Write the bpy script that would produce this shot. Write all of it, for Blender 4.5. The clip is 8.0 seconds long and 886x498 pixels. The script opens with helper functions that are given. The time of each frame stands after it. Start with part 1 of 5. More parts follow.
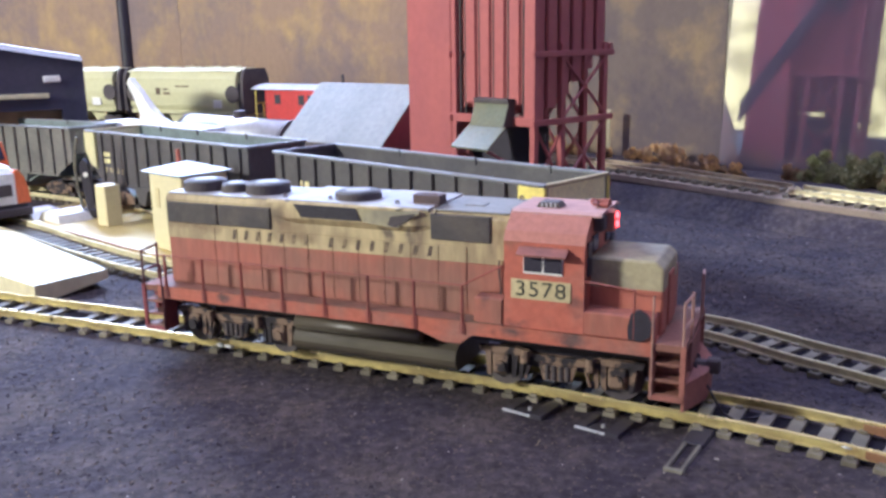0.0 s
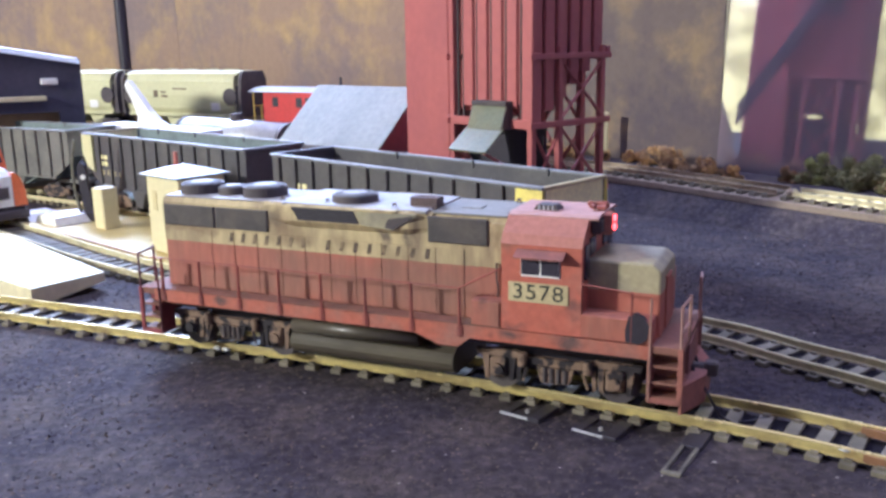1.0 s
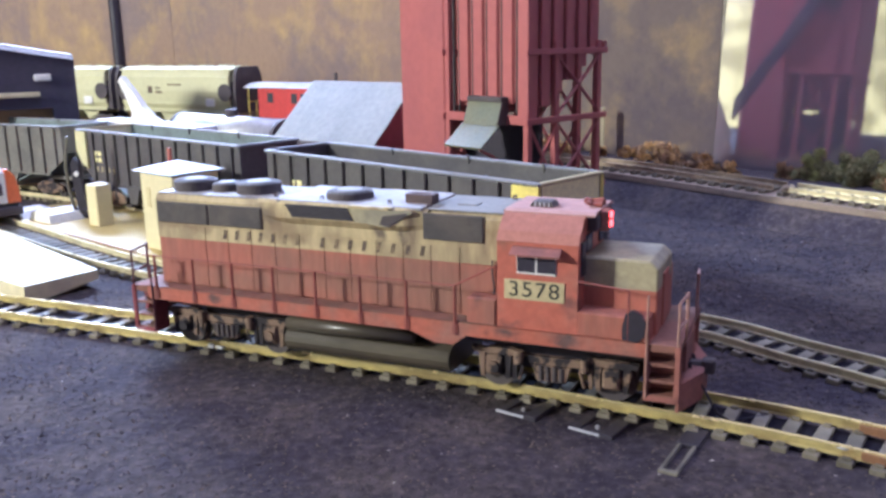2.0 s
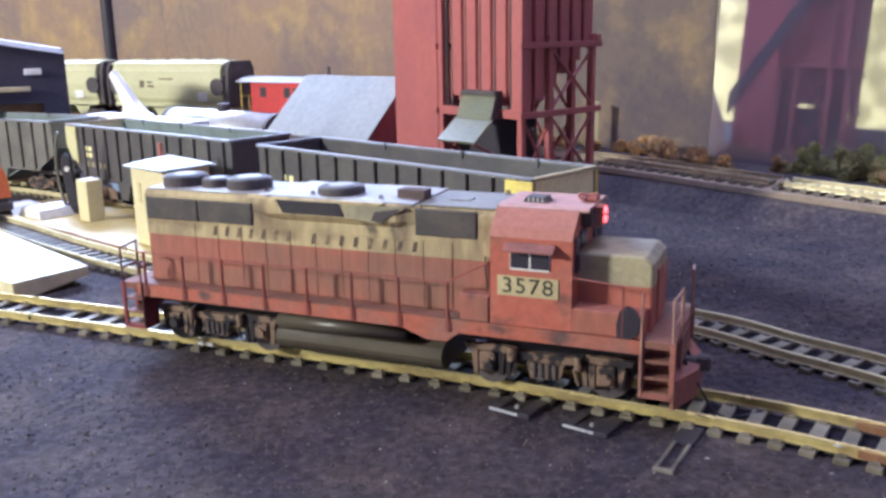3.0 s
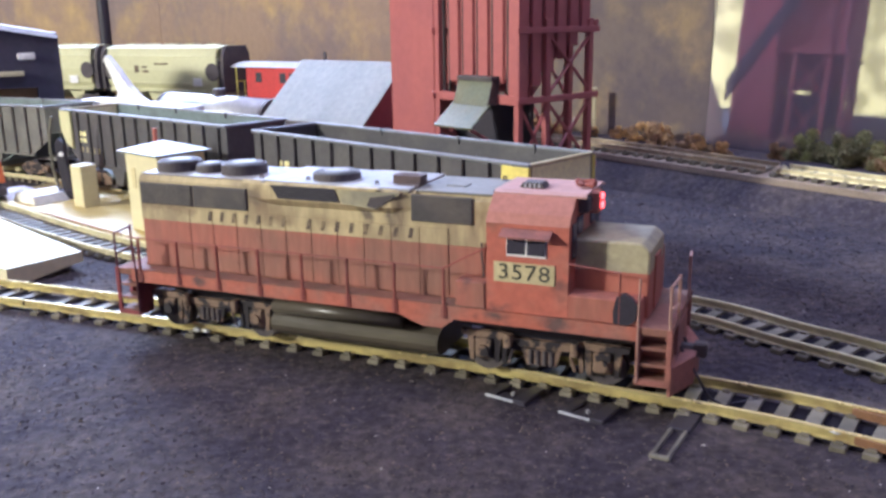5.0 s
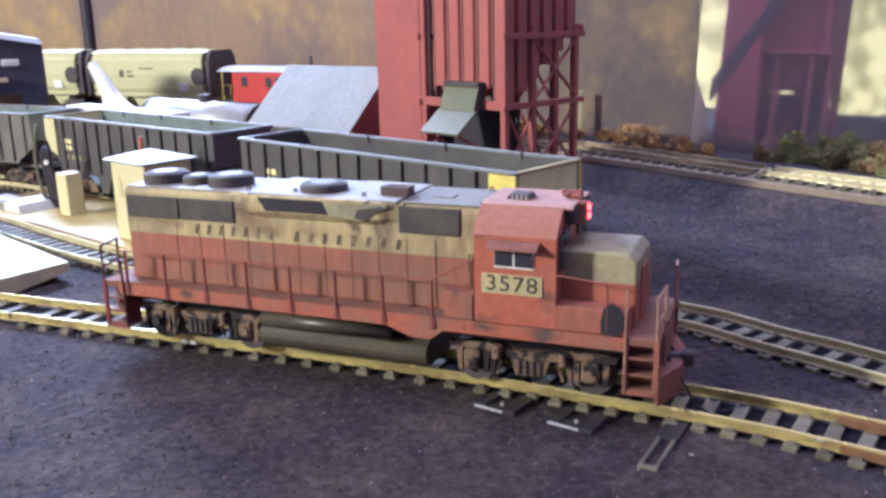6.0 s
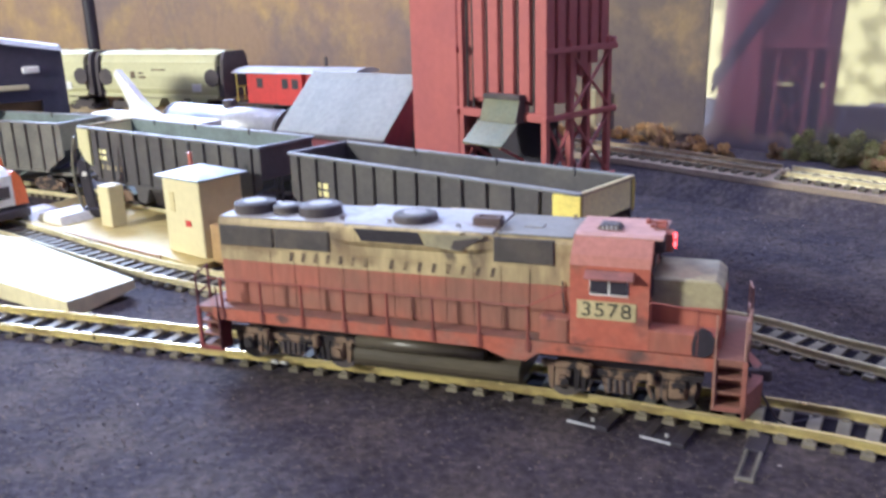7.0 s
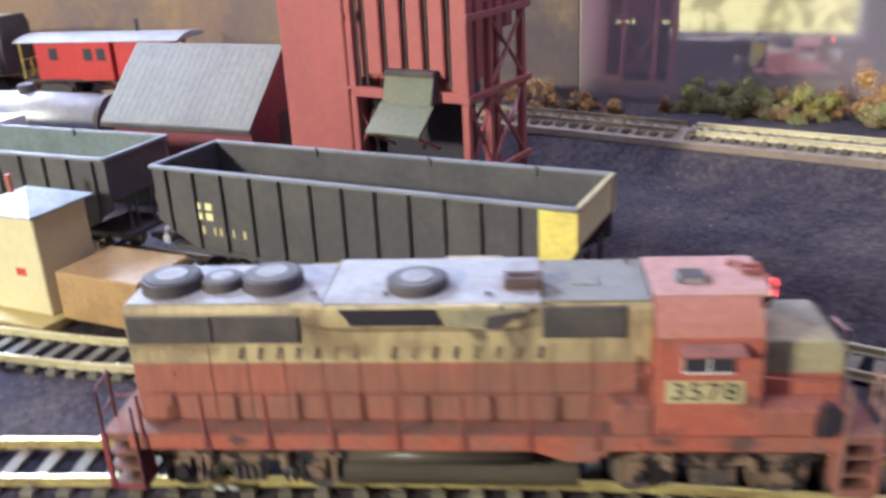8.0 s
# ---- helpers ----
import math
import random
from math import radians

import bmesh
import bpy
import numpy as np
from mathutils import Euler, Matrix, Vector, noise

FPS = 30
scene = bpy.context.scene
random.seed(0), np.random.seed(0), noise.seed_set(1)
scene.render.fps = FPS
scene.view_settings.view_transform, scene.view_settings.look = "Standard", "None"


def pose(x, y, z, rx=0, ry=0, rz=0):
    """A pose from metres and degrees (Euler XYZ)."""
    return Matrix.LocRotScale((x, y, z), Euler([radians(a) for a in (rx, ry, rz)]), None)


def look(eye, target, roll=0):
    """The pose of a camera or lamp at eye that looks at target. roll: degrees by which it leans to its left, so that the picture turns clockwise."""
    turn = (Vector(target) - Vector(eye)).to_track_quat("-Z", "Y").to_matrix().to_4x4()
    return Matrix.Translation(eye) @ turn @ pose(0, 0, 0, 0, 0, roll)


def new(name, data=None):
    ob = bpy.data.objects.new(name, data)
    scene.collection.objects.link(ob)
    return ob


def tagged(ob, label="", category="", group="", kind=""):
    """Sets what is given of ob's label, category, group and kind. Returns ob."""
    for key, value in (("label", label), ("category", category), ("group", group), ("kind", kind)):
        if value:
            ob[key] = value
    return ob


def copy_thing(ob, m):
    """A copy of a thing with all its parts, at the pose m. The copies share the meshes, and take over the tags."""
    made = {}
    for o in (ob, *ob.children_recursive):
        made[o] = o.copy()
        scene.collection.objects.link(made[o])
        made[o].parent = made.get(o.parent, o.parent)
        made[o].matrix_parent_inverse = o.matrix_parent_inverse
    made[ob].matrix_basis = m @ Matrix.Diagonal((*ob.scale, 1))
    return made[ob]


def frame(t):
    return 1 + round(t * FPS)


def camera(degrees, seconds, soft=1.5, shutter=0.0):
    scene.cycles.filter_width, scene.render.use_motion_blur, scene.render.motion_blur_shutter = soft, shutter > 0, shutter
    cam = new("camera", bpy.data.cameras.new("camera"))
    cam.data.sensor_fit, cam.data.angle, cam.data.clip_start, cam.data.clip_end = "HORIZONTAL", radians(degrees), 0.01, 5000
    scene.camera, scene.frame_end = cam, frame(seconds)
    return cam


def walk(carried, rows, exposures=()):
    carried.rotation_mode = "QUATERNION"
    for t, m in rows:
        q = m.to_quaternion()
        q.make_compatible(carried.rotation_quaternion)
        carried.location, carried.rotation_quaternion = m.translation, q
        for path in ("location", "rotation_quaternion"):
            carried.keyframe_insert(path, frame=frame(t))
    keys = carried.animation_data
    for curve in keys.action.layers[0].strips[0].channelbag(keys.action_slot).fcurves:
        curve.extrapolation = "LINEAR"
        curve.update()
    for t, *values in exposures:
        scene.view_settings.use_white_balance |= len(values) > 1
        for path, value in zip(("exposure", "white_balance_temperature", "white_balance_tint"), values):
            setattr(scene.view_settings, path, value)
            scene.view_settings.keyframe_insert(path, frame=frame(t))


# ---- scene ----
cam = camera(53.4, 8.0, soft=3.0, shutter=0.6)
METRES, EYE, TILT, LEAN, TURN = 0.174, 0.1061, 0.0, -1.2, 0.0
ROWS = [
    (0, 0, 0, 0, -0.52, -13.32, 2.18),
    (0.5, 0.0009, 0.0012, -0.0001, -0.54, -13.27, 2.17),
    (1, 0.0015, 0.002, -0.0002, -0.64, -13.16, 2.17),
    (1.5, 0.0017, 0.0045, -0.0003, -0.71, -13.27, 2.18),
    (3, 0.0077, 0.0314, -0.0018, -1.24, -13.84, 2.26),
    (3.5, 0.003, 0.0186, -0.0034, -1.25, -14.01, 2.24),
    (4, 0.0033, 0.0193, -0.0034, -1.15, -14.23, 2.23),
    (4.5, 0.0063, 0.035, -0.0058, -1.25, -14.6, 2.21),
    (6, 0.0103, 0.0415, 0.0168, -2.32, -14.86, 2.46),
    (6.2, 0.0032, 0.0401, 0.0285, -2.38, -15.01, 3.01),
    (6.5, -0.0443, 0.0356, 0.0351, -2.8, -15.16, 3.38),
    (6.8, -0.1182, 0.0094, 0.0873, -3.57, -16.14, 3.73),
    (7, -0.1984, -0.0159, 0.1375, -4.37, -16.43, 2.98),
    (7.2, -0.2166, 0.0014, 0.173, -6.14, -17.24, 4.17),
    (7.4, -0.2893, 0.0541, 0.2249, -8.69, -18.86, 4.52),
    (7.5, -0.3165, 0.1069, 0.2446, -10.37, -19.79, 4.57),
    (7.6, -0.3275, 0.1702, 0.2567, -12.13, -20.64, 4.81),
    (7.8, -0.3689, 0.3558, 0.2352, -16.39, -21.59, 4),
    (8, -0.4468, 0.5225, 0.2136, -19.29, -21.7, 3.89),
]
walk(cam, [(t, pose(0, 0, EYE, TILT, LEAN, TURN) @ pose(METRES * x, METRES * y, METRES * z, 90 + pitch, roll, yaw)) for t, x, y, z, yaw, pitch, roll in ROWS],
     exposures=((0.0, 0.21, 5120, 17), (1.5, 0.21, 5050, 17), (4.5, 0.19, 5220, 17), (7.0, 0.22, 5180, 15), (7.5, 0.24, 5360, 14), (8.0, 0.18, 5480, 13)))

# ---- world and light ----
world = bpy.data.worlds.new("world")
scene.world = world
world.use_nodes = True
sky = world.node_tree.nodes.new("ShaderNodeTexSky")
sky.sky_type, sky.sun_disc = "NISHITA", False
sky.sun_elevation, sky.sun_rotation = radians(35), radians(-100)
world.node_tree.links.new(sky.outputs[0], world.node_tree.nodes["Background"].inputs[0])
world.node_tree.nodes["Background"].inputs[1].default_value = 0.08


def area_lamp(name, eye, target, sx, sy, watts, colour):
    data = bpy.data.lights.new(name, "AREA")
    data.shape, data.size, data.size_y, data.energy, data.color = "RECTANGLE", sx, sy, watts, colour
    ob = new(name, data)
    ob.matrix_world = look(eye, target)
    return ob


# Small unseen key lamp, added in the window opening to stand for its daylight.
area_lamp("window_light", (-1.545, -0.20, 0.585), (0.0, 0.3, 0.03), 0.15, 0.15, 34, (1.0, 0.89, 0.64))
area_lamp("bench_light", (-0.46, 1.30, 0.60), (-0.05, 0.32, 0.0), 0.46, 0.24, 29, (0.74, 0.83, 1.0))
# Unseen fill lamp added overhead to lift and cool the shade.
area_lamp("ceiling_light", (0.10, 0.50, 1.42), (0.10, 0.55, 0.0), 0.6, 1.1, 11, (0.82, 0.80, 1.0))

# ---- materials ----
MATS = {}


def material(name, colour, rough=0.6, metal=0.0, dirt=None, amount=0.0, scale=60.0, grain=0.12, bump=0.0, bump_scale=400.0,
             piece=0.0, spec=0.4, stretch=(1, 1, 1), edge=(0.45, 0.62), second=None, stains=()):
    """Base colour with grain, blotches of dirt at one or two scales, single stains (place and reach in mm, colour, strength), piece-to-piece variation and fine relief."""
    if name in MATS:
        return MATS[name]
    m = bpy.data.materials.new(name)
    m.use_nodes = True
    nt = m.node_tree
    n, l = nt.nodes, nt.links
    b = n["Principled BSDF"]
    b.inputs["Roughness"].default_value, b.inputs["Metallic"].default_value = rough, metal
    b.inputs["Specular IOR Level"].default_value = spec
    tc = n.new("ShaderNodeTexCoord")
    mp = n.new("ShaderNodeMapping")
    mp.inputs["Scale"].default_value = stretch
    l.new(tc.outputs["Object"], mp.inputs[0])
    co = mp.outputs[0]
    col = n.new("ShaderNodeRGB")
    col.outputs[0].default_value = (*colour, 1)
    out = col.outputs[0]

    def mix(fac, a, bcol, mode="MIX"):
        x = n.new("ShaderNodeMix")
        x.data_type, x.blend_type = "RGBA", mode
        if isinstance(fac, float):
            x.inputs[0].default_value = fac
        else:
            l.new(fac, x.inputs[0])
        l.new(a, x.inputs[6])
        if isinstance(bcol, tuple):
            x.inputs[7].default_value = (*bcol, 1)
        else:
            l.new(bcol, x.inputs[7])
        return x.outputs[2]

    def tex(sc, lo, hi, detail=5.0, rough_=0.6):
        t = n.new("ShaderNodeTexNoise")
        t.inputs["Scale"].default_value, t.inputs["Detail"].default_value, t.inputs["Roughness"].default_value = sc, detail, rough_
        l.new(co, t.inputs["Vector"])
        r = n.new("ShaderNodeMapRange")
        r.inputs["From Min"].default_value, r.inputs["From Max"].default_value = lo, hi
        l.new(t.outputs[0], r.inputs[0])
        return r.outputs[0], t.outputs[0]

    if dirt:
        f, _ = tex(scale, edge[0], edge[1])
        k = n.new("ShaderNodeMath")
        k.operation = "MULTIPLY"
        l.new(f, k.inputs[0])
        k.inputs[1].default_value = amount
        out = mix(k.outputs[0], out, dirt)
    if second:
        colour2, amount2, scale2, lo2, hi2 = second
        f, _ = tex(scale2, lo2, hi2, 6.0, 0.65)
        k = n.new("ShaderNodeMath")
        k.operation = "MULTIPLY"
        l.new(f, k.inputs[0])
        k.inputs[1].default_value = amount2
        out = mix(k.outputs[0], out, colour2)
    if stains:
        rag = n.new("ShaderNodeTexNoise")
        rag.inputs["Scale"].default_value, rag.inputs["Detail"].default_value = 260.0, 4.0
        l.new(tc.outputs["Object"], rag.inputs["Vector"])
        push = n.new("ShaderNodeVectorMath")
        push.operation = "MULTIPLY_ADD"
        l.new(rag.outputs["Color"], push.inputs[0])
        push.inputs[1].default_value, push.inputs[2].default_value = (0.008, 0.008, 0.008), (-0.004, -0.004, -0.004)
        ragged = n.new("ShaderNodeVectorMath")
        l.new(tc.outputs["Object"], ragged.inputs[0])
        l.new(push.outputs[0], ragged.inputs[1])
        for (sx, sy, sz), (rx, rz), tint, strength in stains:
            fit = n.new("ShaderNodeMapping")
            fit.vector_type = "TEXTURE"
            fit.inputs["Location"].default_value = (sx * 0.001, sy * 0.001, sz * 0.001)
            fit.inputs["Scale"].default_value = (rx * 0.001, 0.006, rz * 0.001)
            l.new(ragged.outputs[0], fit.inputs[0])
            far = n.new("ShaderNodeVectorMath")
            far.operation = "LENGTH"
            l.new(fit.outputs[0], far.inputs[0])
            fade = n.new("ShaderNodeMapRange")
            fade.inputs["From Min"].default_value, fade.inputs["From Max"].default_value = 0.25, 1.15
            fade.inputs["To Min"].default_value, fade.inputs["To Max"].default_value = strength, 0.0
            l.new(far.outputs["Value"], fade.inputs[0])
            out = mix(fade.outputs[0], out, tint)
    if grain:
        f, _ = tex(scale * 9, 0.3, 0.7, 3.0)
        g = n.new("ShaderNodeMapRange")
        g.inputs["To Min"].default_value, g.inputs["To Max"].default_value = 1 - grain, 1 + grain
        l.new(f, g.inputs[0])
        h = n.new("ShaderNodeCombineColor")
        for i in range(3):
            l.new(g.outputs[0], h.inputs[i])
        out = mix(1.0, out, h.outputs[0], "MULTIPLY")
    if piece:
        oi = n.new("ShaderNodeObjectInfo")
        g = n.new("ShaderNodeMapRange")
        g.inputs["To Min"].default_value, g.inputs["To Max"].default_value = 1 - piece, 1 + piece
        l.new(oi.outputs["Random"], g.inputs[0])
        h = n.new("ShaderNodeCombineColor")
        for i in range(3):
            l.new(g.outputs[0], h.inputs[i])
        out = mix(1.0, out, h.outputs[0], "MULTIPLY")
    l.new(out, b.inputs["Base Color"])
    _, raw = tex(scale * 3, 0, 1)
    rr = n.new("ShaderNodeMapRange")
    rr.inputs["To Min"].default_value, rr.inputs["To Max"].default_value = max(0.02, rough - 0.12), min(1, rough + 0.12)
    l.new(raw, rr.inputs[0])
    l.new(rr.outputs[0], b.inputs["Roughness"])
    if bump:
        _, hgt = tex(bump_scale, 0, 1, 6.0, 0.7)
        bp = n.new("ShaderNodeBump")
        bp.inputs["Strength"].default_value, bp.inputs["Distance"].default_value = bump, 0.002
        l.new(hgt, bp.inputs["Height"])
        l.new(bp.outputs[0], b.inputs["Normal"])
    MATS[name] = m
    return m


def glow(name, colour, strength):
    m = bpy.data.materials.new(name)
    m.use_nodes = True
    b = m.node_tree.nodes["Principled BSDF"]
    b.inputs["Base Color"].default_value = (*colour, 1)
    b.inputs["Emission Color"].default_value = (*colour, 1)
    b.inputs["Emission Strength"].default_value = strength
    MATS[name] = m
    return m


DUST, SOOT, BROWN = (0.24, 0.135, 0.095), (0.085, 0.062, 0.06), (0.22, 0.15, 0.085)
RED = material("weathered_red_paint", (0.39, 0.13, 0.088), 0.66, dirt=(0.26, 0.125, 0.09), amount=0.7, scale=42, stretch=(1.5, 1, 0.28), bump=0.1, bump_scale=700, second=((0.12, 0.07, 0.062), 0.6, 90, 0.60, 0.76), stains=[((x, -12.8, z), (rx, rz), DUST, a) for x, z, rx, rz, a in ((-14, 33, 30, 9, 0.65), (-52, 30, 22, 5, 0.6), (22, 33, 18, 9, 0.6), (-30, 40, 20, 3.5, 0.4), (8, 40, 16, 4, 0.4), (74, 31, 12, 4, 0.3))] + [((35, -18.4, 33), (2.6, 2.6), SOOT, 0.6)])
SILLRED = material("cleaner_red_paint", (0.42, 0.125, 0.078), 0.62, dirt=(0.27, 0.15, 0.12), amount=0.7, scale=60, bump=0.08, bump_scale=700, second=((0.065, 0.05, 0.052), 0.6, 48, 0.60, 0.68), stains=[((x, -18.8, z), (rx, rz), SOOT, 0.85) for x, z, rx, rz in ((44.6, 25.2, 4.0, 2.6), (61.0, 24.6, 4.6, 3.0), (-56, 24.5, 3, 1.6))])
# cream with grime, darkened too for the cab's shade on the nose
GRIMESHADE = material("grimy_shaded_cream_paint", (0.39, 0.345, 0.21), 0.62, dirt=(0.23, 0.21, 0.16), amount=0.75, scale=60, bump=0.08, bump_scale=700)
RAILING = material("dull_red_wire", (0.30, 0.085, 0.065), 0.6, dirt=(0.17, 0.08, 0.07), amount=0.6, scale=120)
# rear steps and pilot: shade is put into this darker red
CRIMSON = material("shaded_crimson_paint", (0.24, 0.05, 0.055), 0.6, dirt=(0.12, 0.035, 0.04), amount=0.6, scale=90)
SOOTY = material("sooty_brown_metal", (0.11, 0.075, 0.07), 0.7, dirt=(0.05, 0.04, 0.04), amount=0.7, scale=120)
MAROON = material("dark_maroon_wire", (0.13, 0.045, 0.05), 0.6, dirt=(0.07, 0.035, 0.04), amount=0.6, scale=120)
CABRED = material("bright_red_paint", (0.45, 0.13, 0.085), 0.55, dirt=(0.32, 0.18, 0.14), amount=0.6, scale=50, bump=0.08, bump_scale=700, second=((0.10, 0.06, 0.055), 0.5, 60, 0.66, 0.76), stains=(((43.4, -16.6, 53.2), (4.2, 3.8), (0.20, 0.11, 0.075), 0.9), ((62.6, -18.4, 34.4), (3.2, 2.8), SOOT, 0.7), ((45.0, -18.4, 27.0), (4.0, 2.0), SOOT, 0.6)))
CREAM = material("weathered_cream_paint", (0.52, 0.42, 0.225), 0.6, dirt=(0.20, 0.145, 0.095), amount=0.85, scale=48, stretch=(1.4, 1, 0.3), edge=(0.46, 0.66), bump=0.08, bump_scale=700, second=((0.10, 0.07, 0.065), 0.75, 95, 0.60, 0.74), stains=[((x, -12.8, z), (rx, rz), tint, a) for x, z, rx, rz, tint, a in ((-34.5, 50.5, 7.5, 6.5, BROWN, 0.9), (-38.5, 53.5, 4, 4, SOOT, 0.6), (2.4, 49.4, 2.4, 2.6, SOOT, 0.8), (10.2, 49.2, 2.4, 2.8, SOOT, 0.8), (-28, 46.5, 7, 3, BROWN, 0.8), (-70, 47.2, 16, 2.2, BROWN, 0.8), (38.5, 52, 3, 5, BROWN, 0.7), (-12, 46, 8, 2.4, BROWN, 0.4))])
ROOF = material("dusty_grey_roof_paint", (0.40, 0.395, 0.385), 0.62, spec=0.3, dirt=(0.25, 0.22, 0.20), amount=0.6, scale=45, bump=0.1, second=((0.17, 0.12, 0.09), 0.6, 70, 0.60, 0.74), stains=(((13, -4, 57.8), (9, 9), (0.20, 0.13, 0.10), 0.8),))
ROOFGREY = material("dim_grey_roof_dust", (0.24, 0.23, 0.205), 0.7, spec=0.2, dirt=(0.17, 0.155, 0.13), amount=0.6, scale=60, bump=0.1)
PALERED = material("pale_red_shoulder_paint", (0.44, 0.195, 0.145), 0.6, spec=0.25, dirt=(0.37, 0.155, 0.11), amount=0.5, scale=60, bump=0.08, bump_scale=700)
PINKROOF = material("pinkish_roof_paint", (0.46, 0.265, 0.22), 0.6, spec=0.25, dirt=(0.38, 0.21, 0.17), amount=0.45, scale=50, bump=0.1)
DARK = material("sooty_dark_grey", (0.075, 0.062, 0.066), 0.7, dirt=(0.12, 0.10, 0.09), amount=0.5, scale=70)
GRILL = material("grey_screen", (0.085, 0.075, 0.075), 0.65, dirt=(0.16, 0.13, 0.11), amount=0.5, scale=80, bump=0.2)
TRUCK = material("rusty_brown_truck", (0.21, 0.14, 0.095), 0.75, dirt=(0.025, 0.02, 0.024), amount=1.0, scale=150, bump=0.2, edge=(0.475, 0.53))
BLACK = material("black_plastic", (0.036, 0.031, 0.042), 0.5)
TANK = material("dusty_black_tank", (0.075, 0.063, 0.046), 0.36, dirt=(0.12, 0.098, 0.062), amount=0.5, scale=60, stretch=(0.3, 1, 1))
GAPBLACK = material("matt_black_gap", (0.011, 0.009, 0.014), 0.92, dirt=(0.022, 0.019, 0.024), amount=0.5, scale=120, spec=0.08)
BRASS = material("brass_rail", (0.97, 0.82, 0.40), 0.25, metal=0.6, dirt=(0.62, 0.48, 0.22), amount=0.5, scale=40, grain=0.04, second=((0.30, 0.15, 0.06), 0.75, 16, 0.61, 0.68))
RAIL = material("nickel_rail", (0.84, 0.76, 0.46), 0.3, metal=0.25, dirt=(0.52, 0.45, 0.27), amount=0.5, scale=40, grain=0.04)
BRASSSIDE = material("dull_brass_rail_side", (0.56, 0.47, 0.19), 0.42, metal=0.4, dirt=(0.26, 0.19, 0.09), amount=0.7, scale=60, second=((0.30, 0.15, 0.06), 0.75, 16, 0.61, 0.68))
RAILSIDE = material("dull_nickel_rail_side", (0.60, 0.54, 0.32), 0.42, metal=0.15, dirt=(0.36, 0.31, 0.19), amount=0.7, scale=60)
TIE = material("black_plastic_tie", (0.16, 0.142, 0.105), 0.65, dirt=(0.25, 0.22, 0.165), amount=0.6, scale=120, piece=0.3, spec=0.2)
CLOTH = material("charcoal_felt", (0.055, 0.046, 0.056), 0.9, dirt=(0.112, 0.09, 0.08), amount=0.7, scale=34, grain=0.38, bump=0.65, bump_scale=330, spec=0.12, edge=(0.42, 0.66), second=((0.19, 0.155, 0.12), 0.45, 430, 0.55, 0.70))
HOPPER = material("black_hopper_paint", (0.08, 0.075, 0.08), 0.5, dirt=(0.13, 0.12, 0.112), amount=0.5, scale=40)
GREYHOP = material("pale_grey_green_paint", (0.17, 0.165, 0.145), 0.55, dirt=(0.09, 0.088, 0.085), amount=0.6, scale=40)
TEALGREY = material("teal_grey_inner_paint", (0.19, 0.235, 0.23), 0.6, dirt=(0.12, 0.135, 0.14), amount=0.5, scale=40)
# rim lighter than the hopper: the strong light on it is in the colour
RIM = material("lit_grey_rim", (0.23, 0.24, 0.26), 0.5, dirt=(0.14, 0.14, 0.15), amount=0.6, scale=90)
ROOFTIN = material("weathered_roof_tin", (0.36, 0.39, 0.39), 0.5, dirt=(0.20, 0.23, 0.22), amount=0.7, scale=70)
RIMGREY = material("pale_worn_rim", (0.46, 0.47, 0.50), 0.45, dirt=(0.28, 0.28, 0.28), amount=0.4, scale=80)
YELLOW = material("pale_yellow_paint", (0.79, 0.68, 0.16), 0.5, dirt=(0.5, 0.4, 0.12), amount=0.3, scale=60)
ENDYEL = material("light_yellow_paint", (0.90, 0.84, 0.44), 0.5, dirt=(0.70, 0.62, 0.32), amount=0.35, scale=60)
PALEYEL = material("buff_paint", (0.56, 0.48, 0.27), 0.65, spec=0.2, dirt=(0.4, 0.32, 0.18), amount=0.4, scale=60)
TOWERRED = material("barn_red_plastic", (0.41, 0.12, 0.11), 0.5, dirt=(0.33, 0.10, 0.105), amount=0.5, scale=25, grain=0.06, bump=0.06)
SHEDRED = material("shaded_red_plastic", (0.22, 0.058, 0.07), 0.55, dirt=(0.16, 0.045, 0.06), amount=0.5, scale=25, grain=0.06)
SHEDROOF = material("grey_corrugated_roof", (0.20, 0.188, 0.15), 0.65, dirt=(0.15, 0.14, 0.115), amount=0.6, scale=30, stretch=(1, 1, 1))
CHUTE = material("olive_grey_tin", (0.175, 0.17, 0.105), 0.6, dirt=(0.11, 0.15, 0.12), amount=0.4, scale=60)
WHITE = material("white_card", (0.80, 0.79, 0.76), 0.6, dirt=(0.7, 0.66, 0.58), amount=0.3, scale=30)
BEIGE = material("cream_card", (0.64, 0.57, 0.34), 0.6, dirt=(0.54, 0.47, 0.28), amount=0.3, scale=30, grain=0.05)
PINE = material("pale_pine_board", (0.54, 0.43, 0.16), 0.6, dirt=(0.43, 0.31, 0.12), amount=0.4, scale=25, stretch=(1, 8, 8))
PLYWOOD = material("cut_plywood_edge", (0.42, 0.27, 0.12), 0.4, dirt=(0.28, 0.17, 0.08), amount=0.5, scale=90)
BACKDROP = material("painted_brown_backdrop", (0.31, 0.215, 0.15), 0.8, dirt=(0.44, 0.305, 0.14), amount=0.95, scale=19, grain=0.07, stretch=(1, 1, 0.8), edge=(0.46, 0.62), second=((0.19, 0.148, 0.155), 0.75, 10.0, 0.47, 0.60))
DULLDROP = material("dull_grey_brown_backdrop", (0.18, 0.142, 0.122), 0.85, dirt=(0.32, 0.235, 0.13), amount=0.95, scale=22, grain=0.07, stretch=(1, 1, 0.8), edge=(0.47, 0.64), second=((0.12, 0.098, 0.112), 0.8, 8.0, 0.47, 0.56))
CREAMCAR = material("cream_car_paint", (0.60, 0.58, 0.33), 0.45, dirt=(0.48, 0.46, 0.27), amount=0.4, scale=30, grain=0.04)
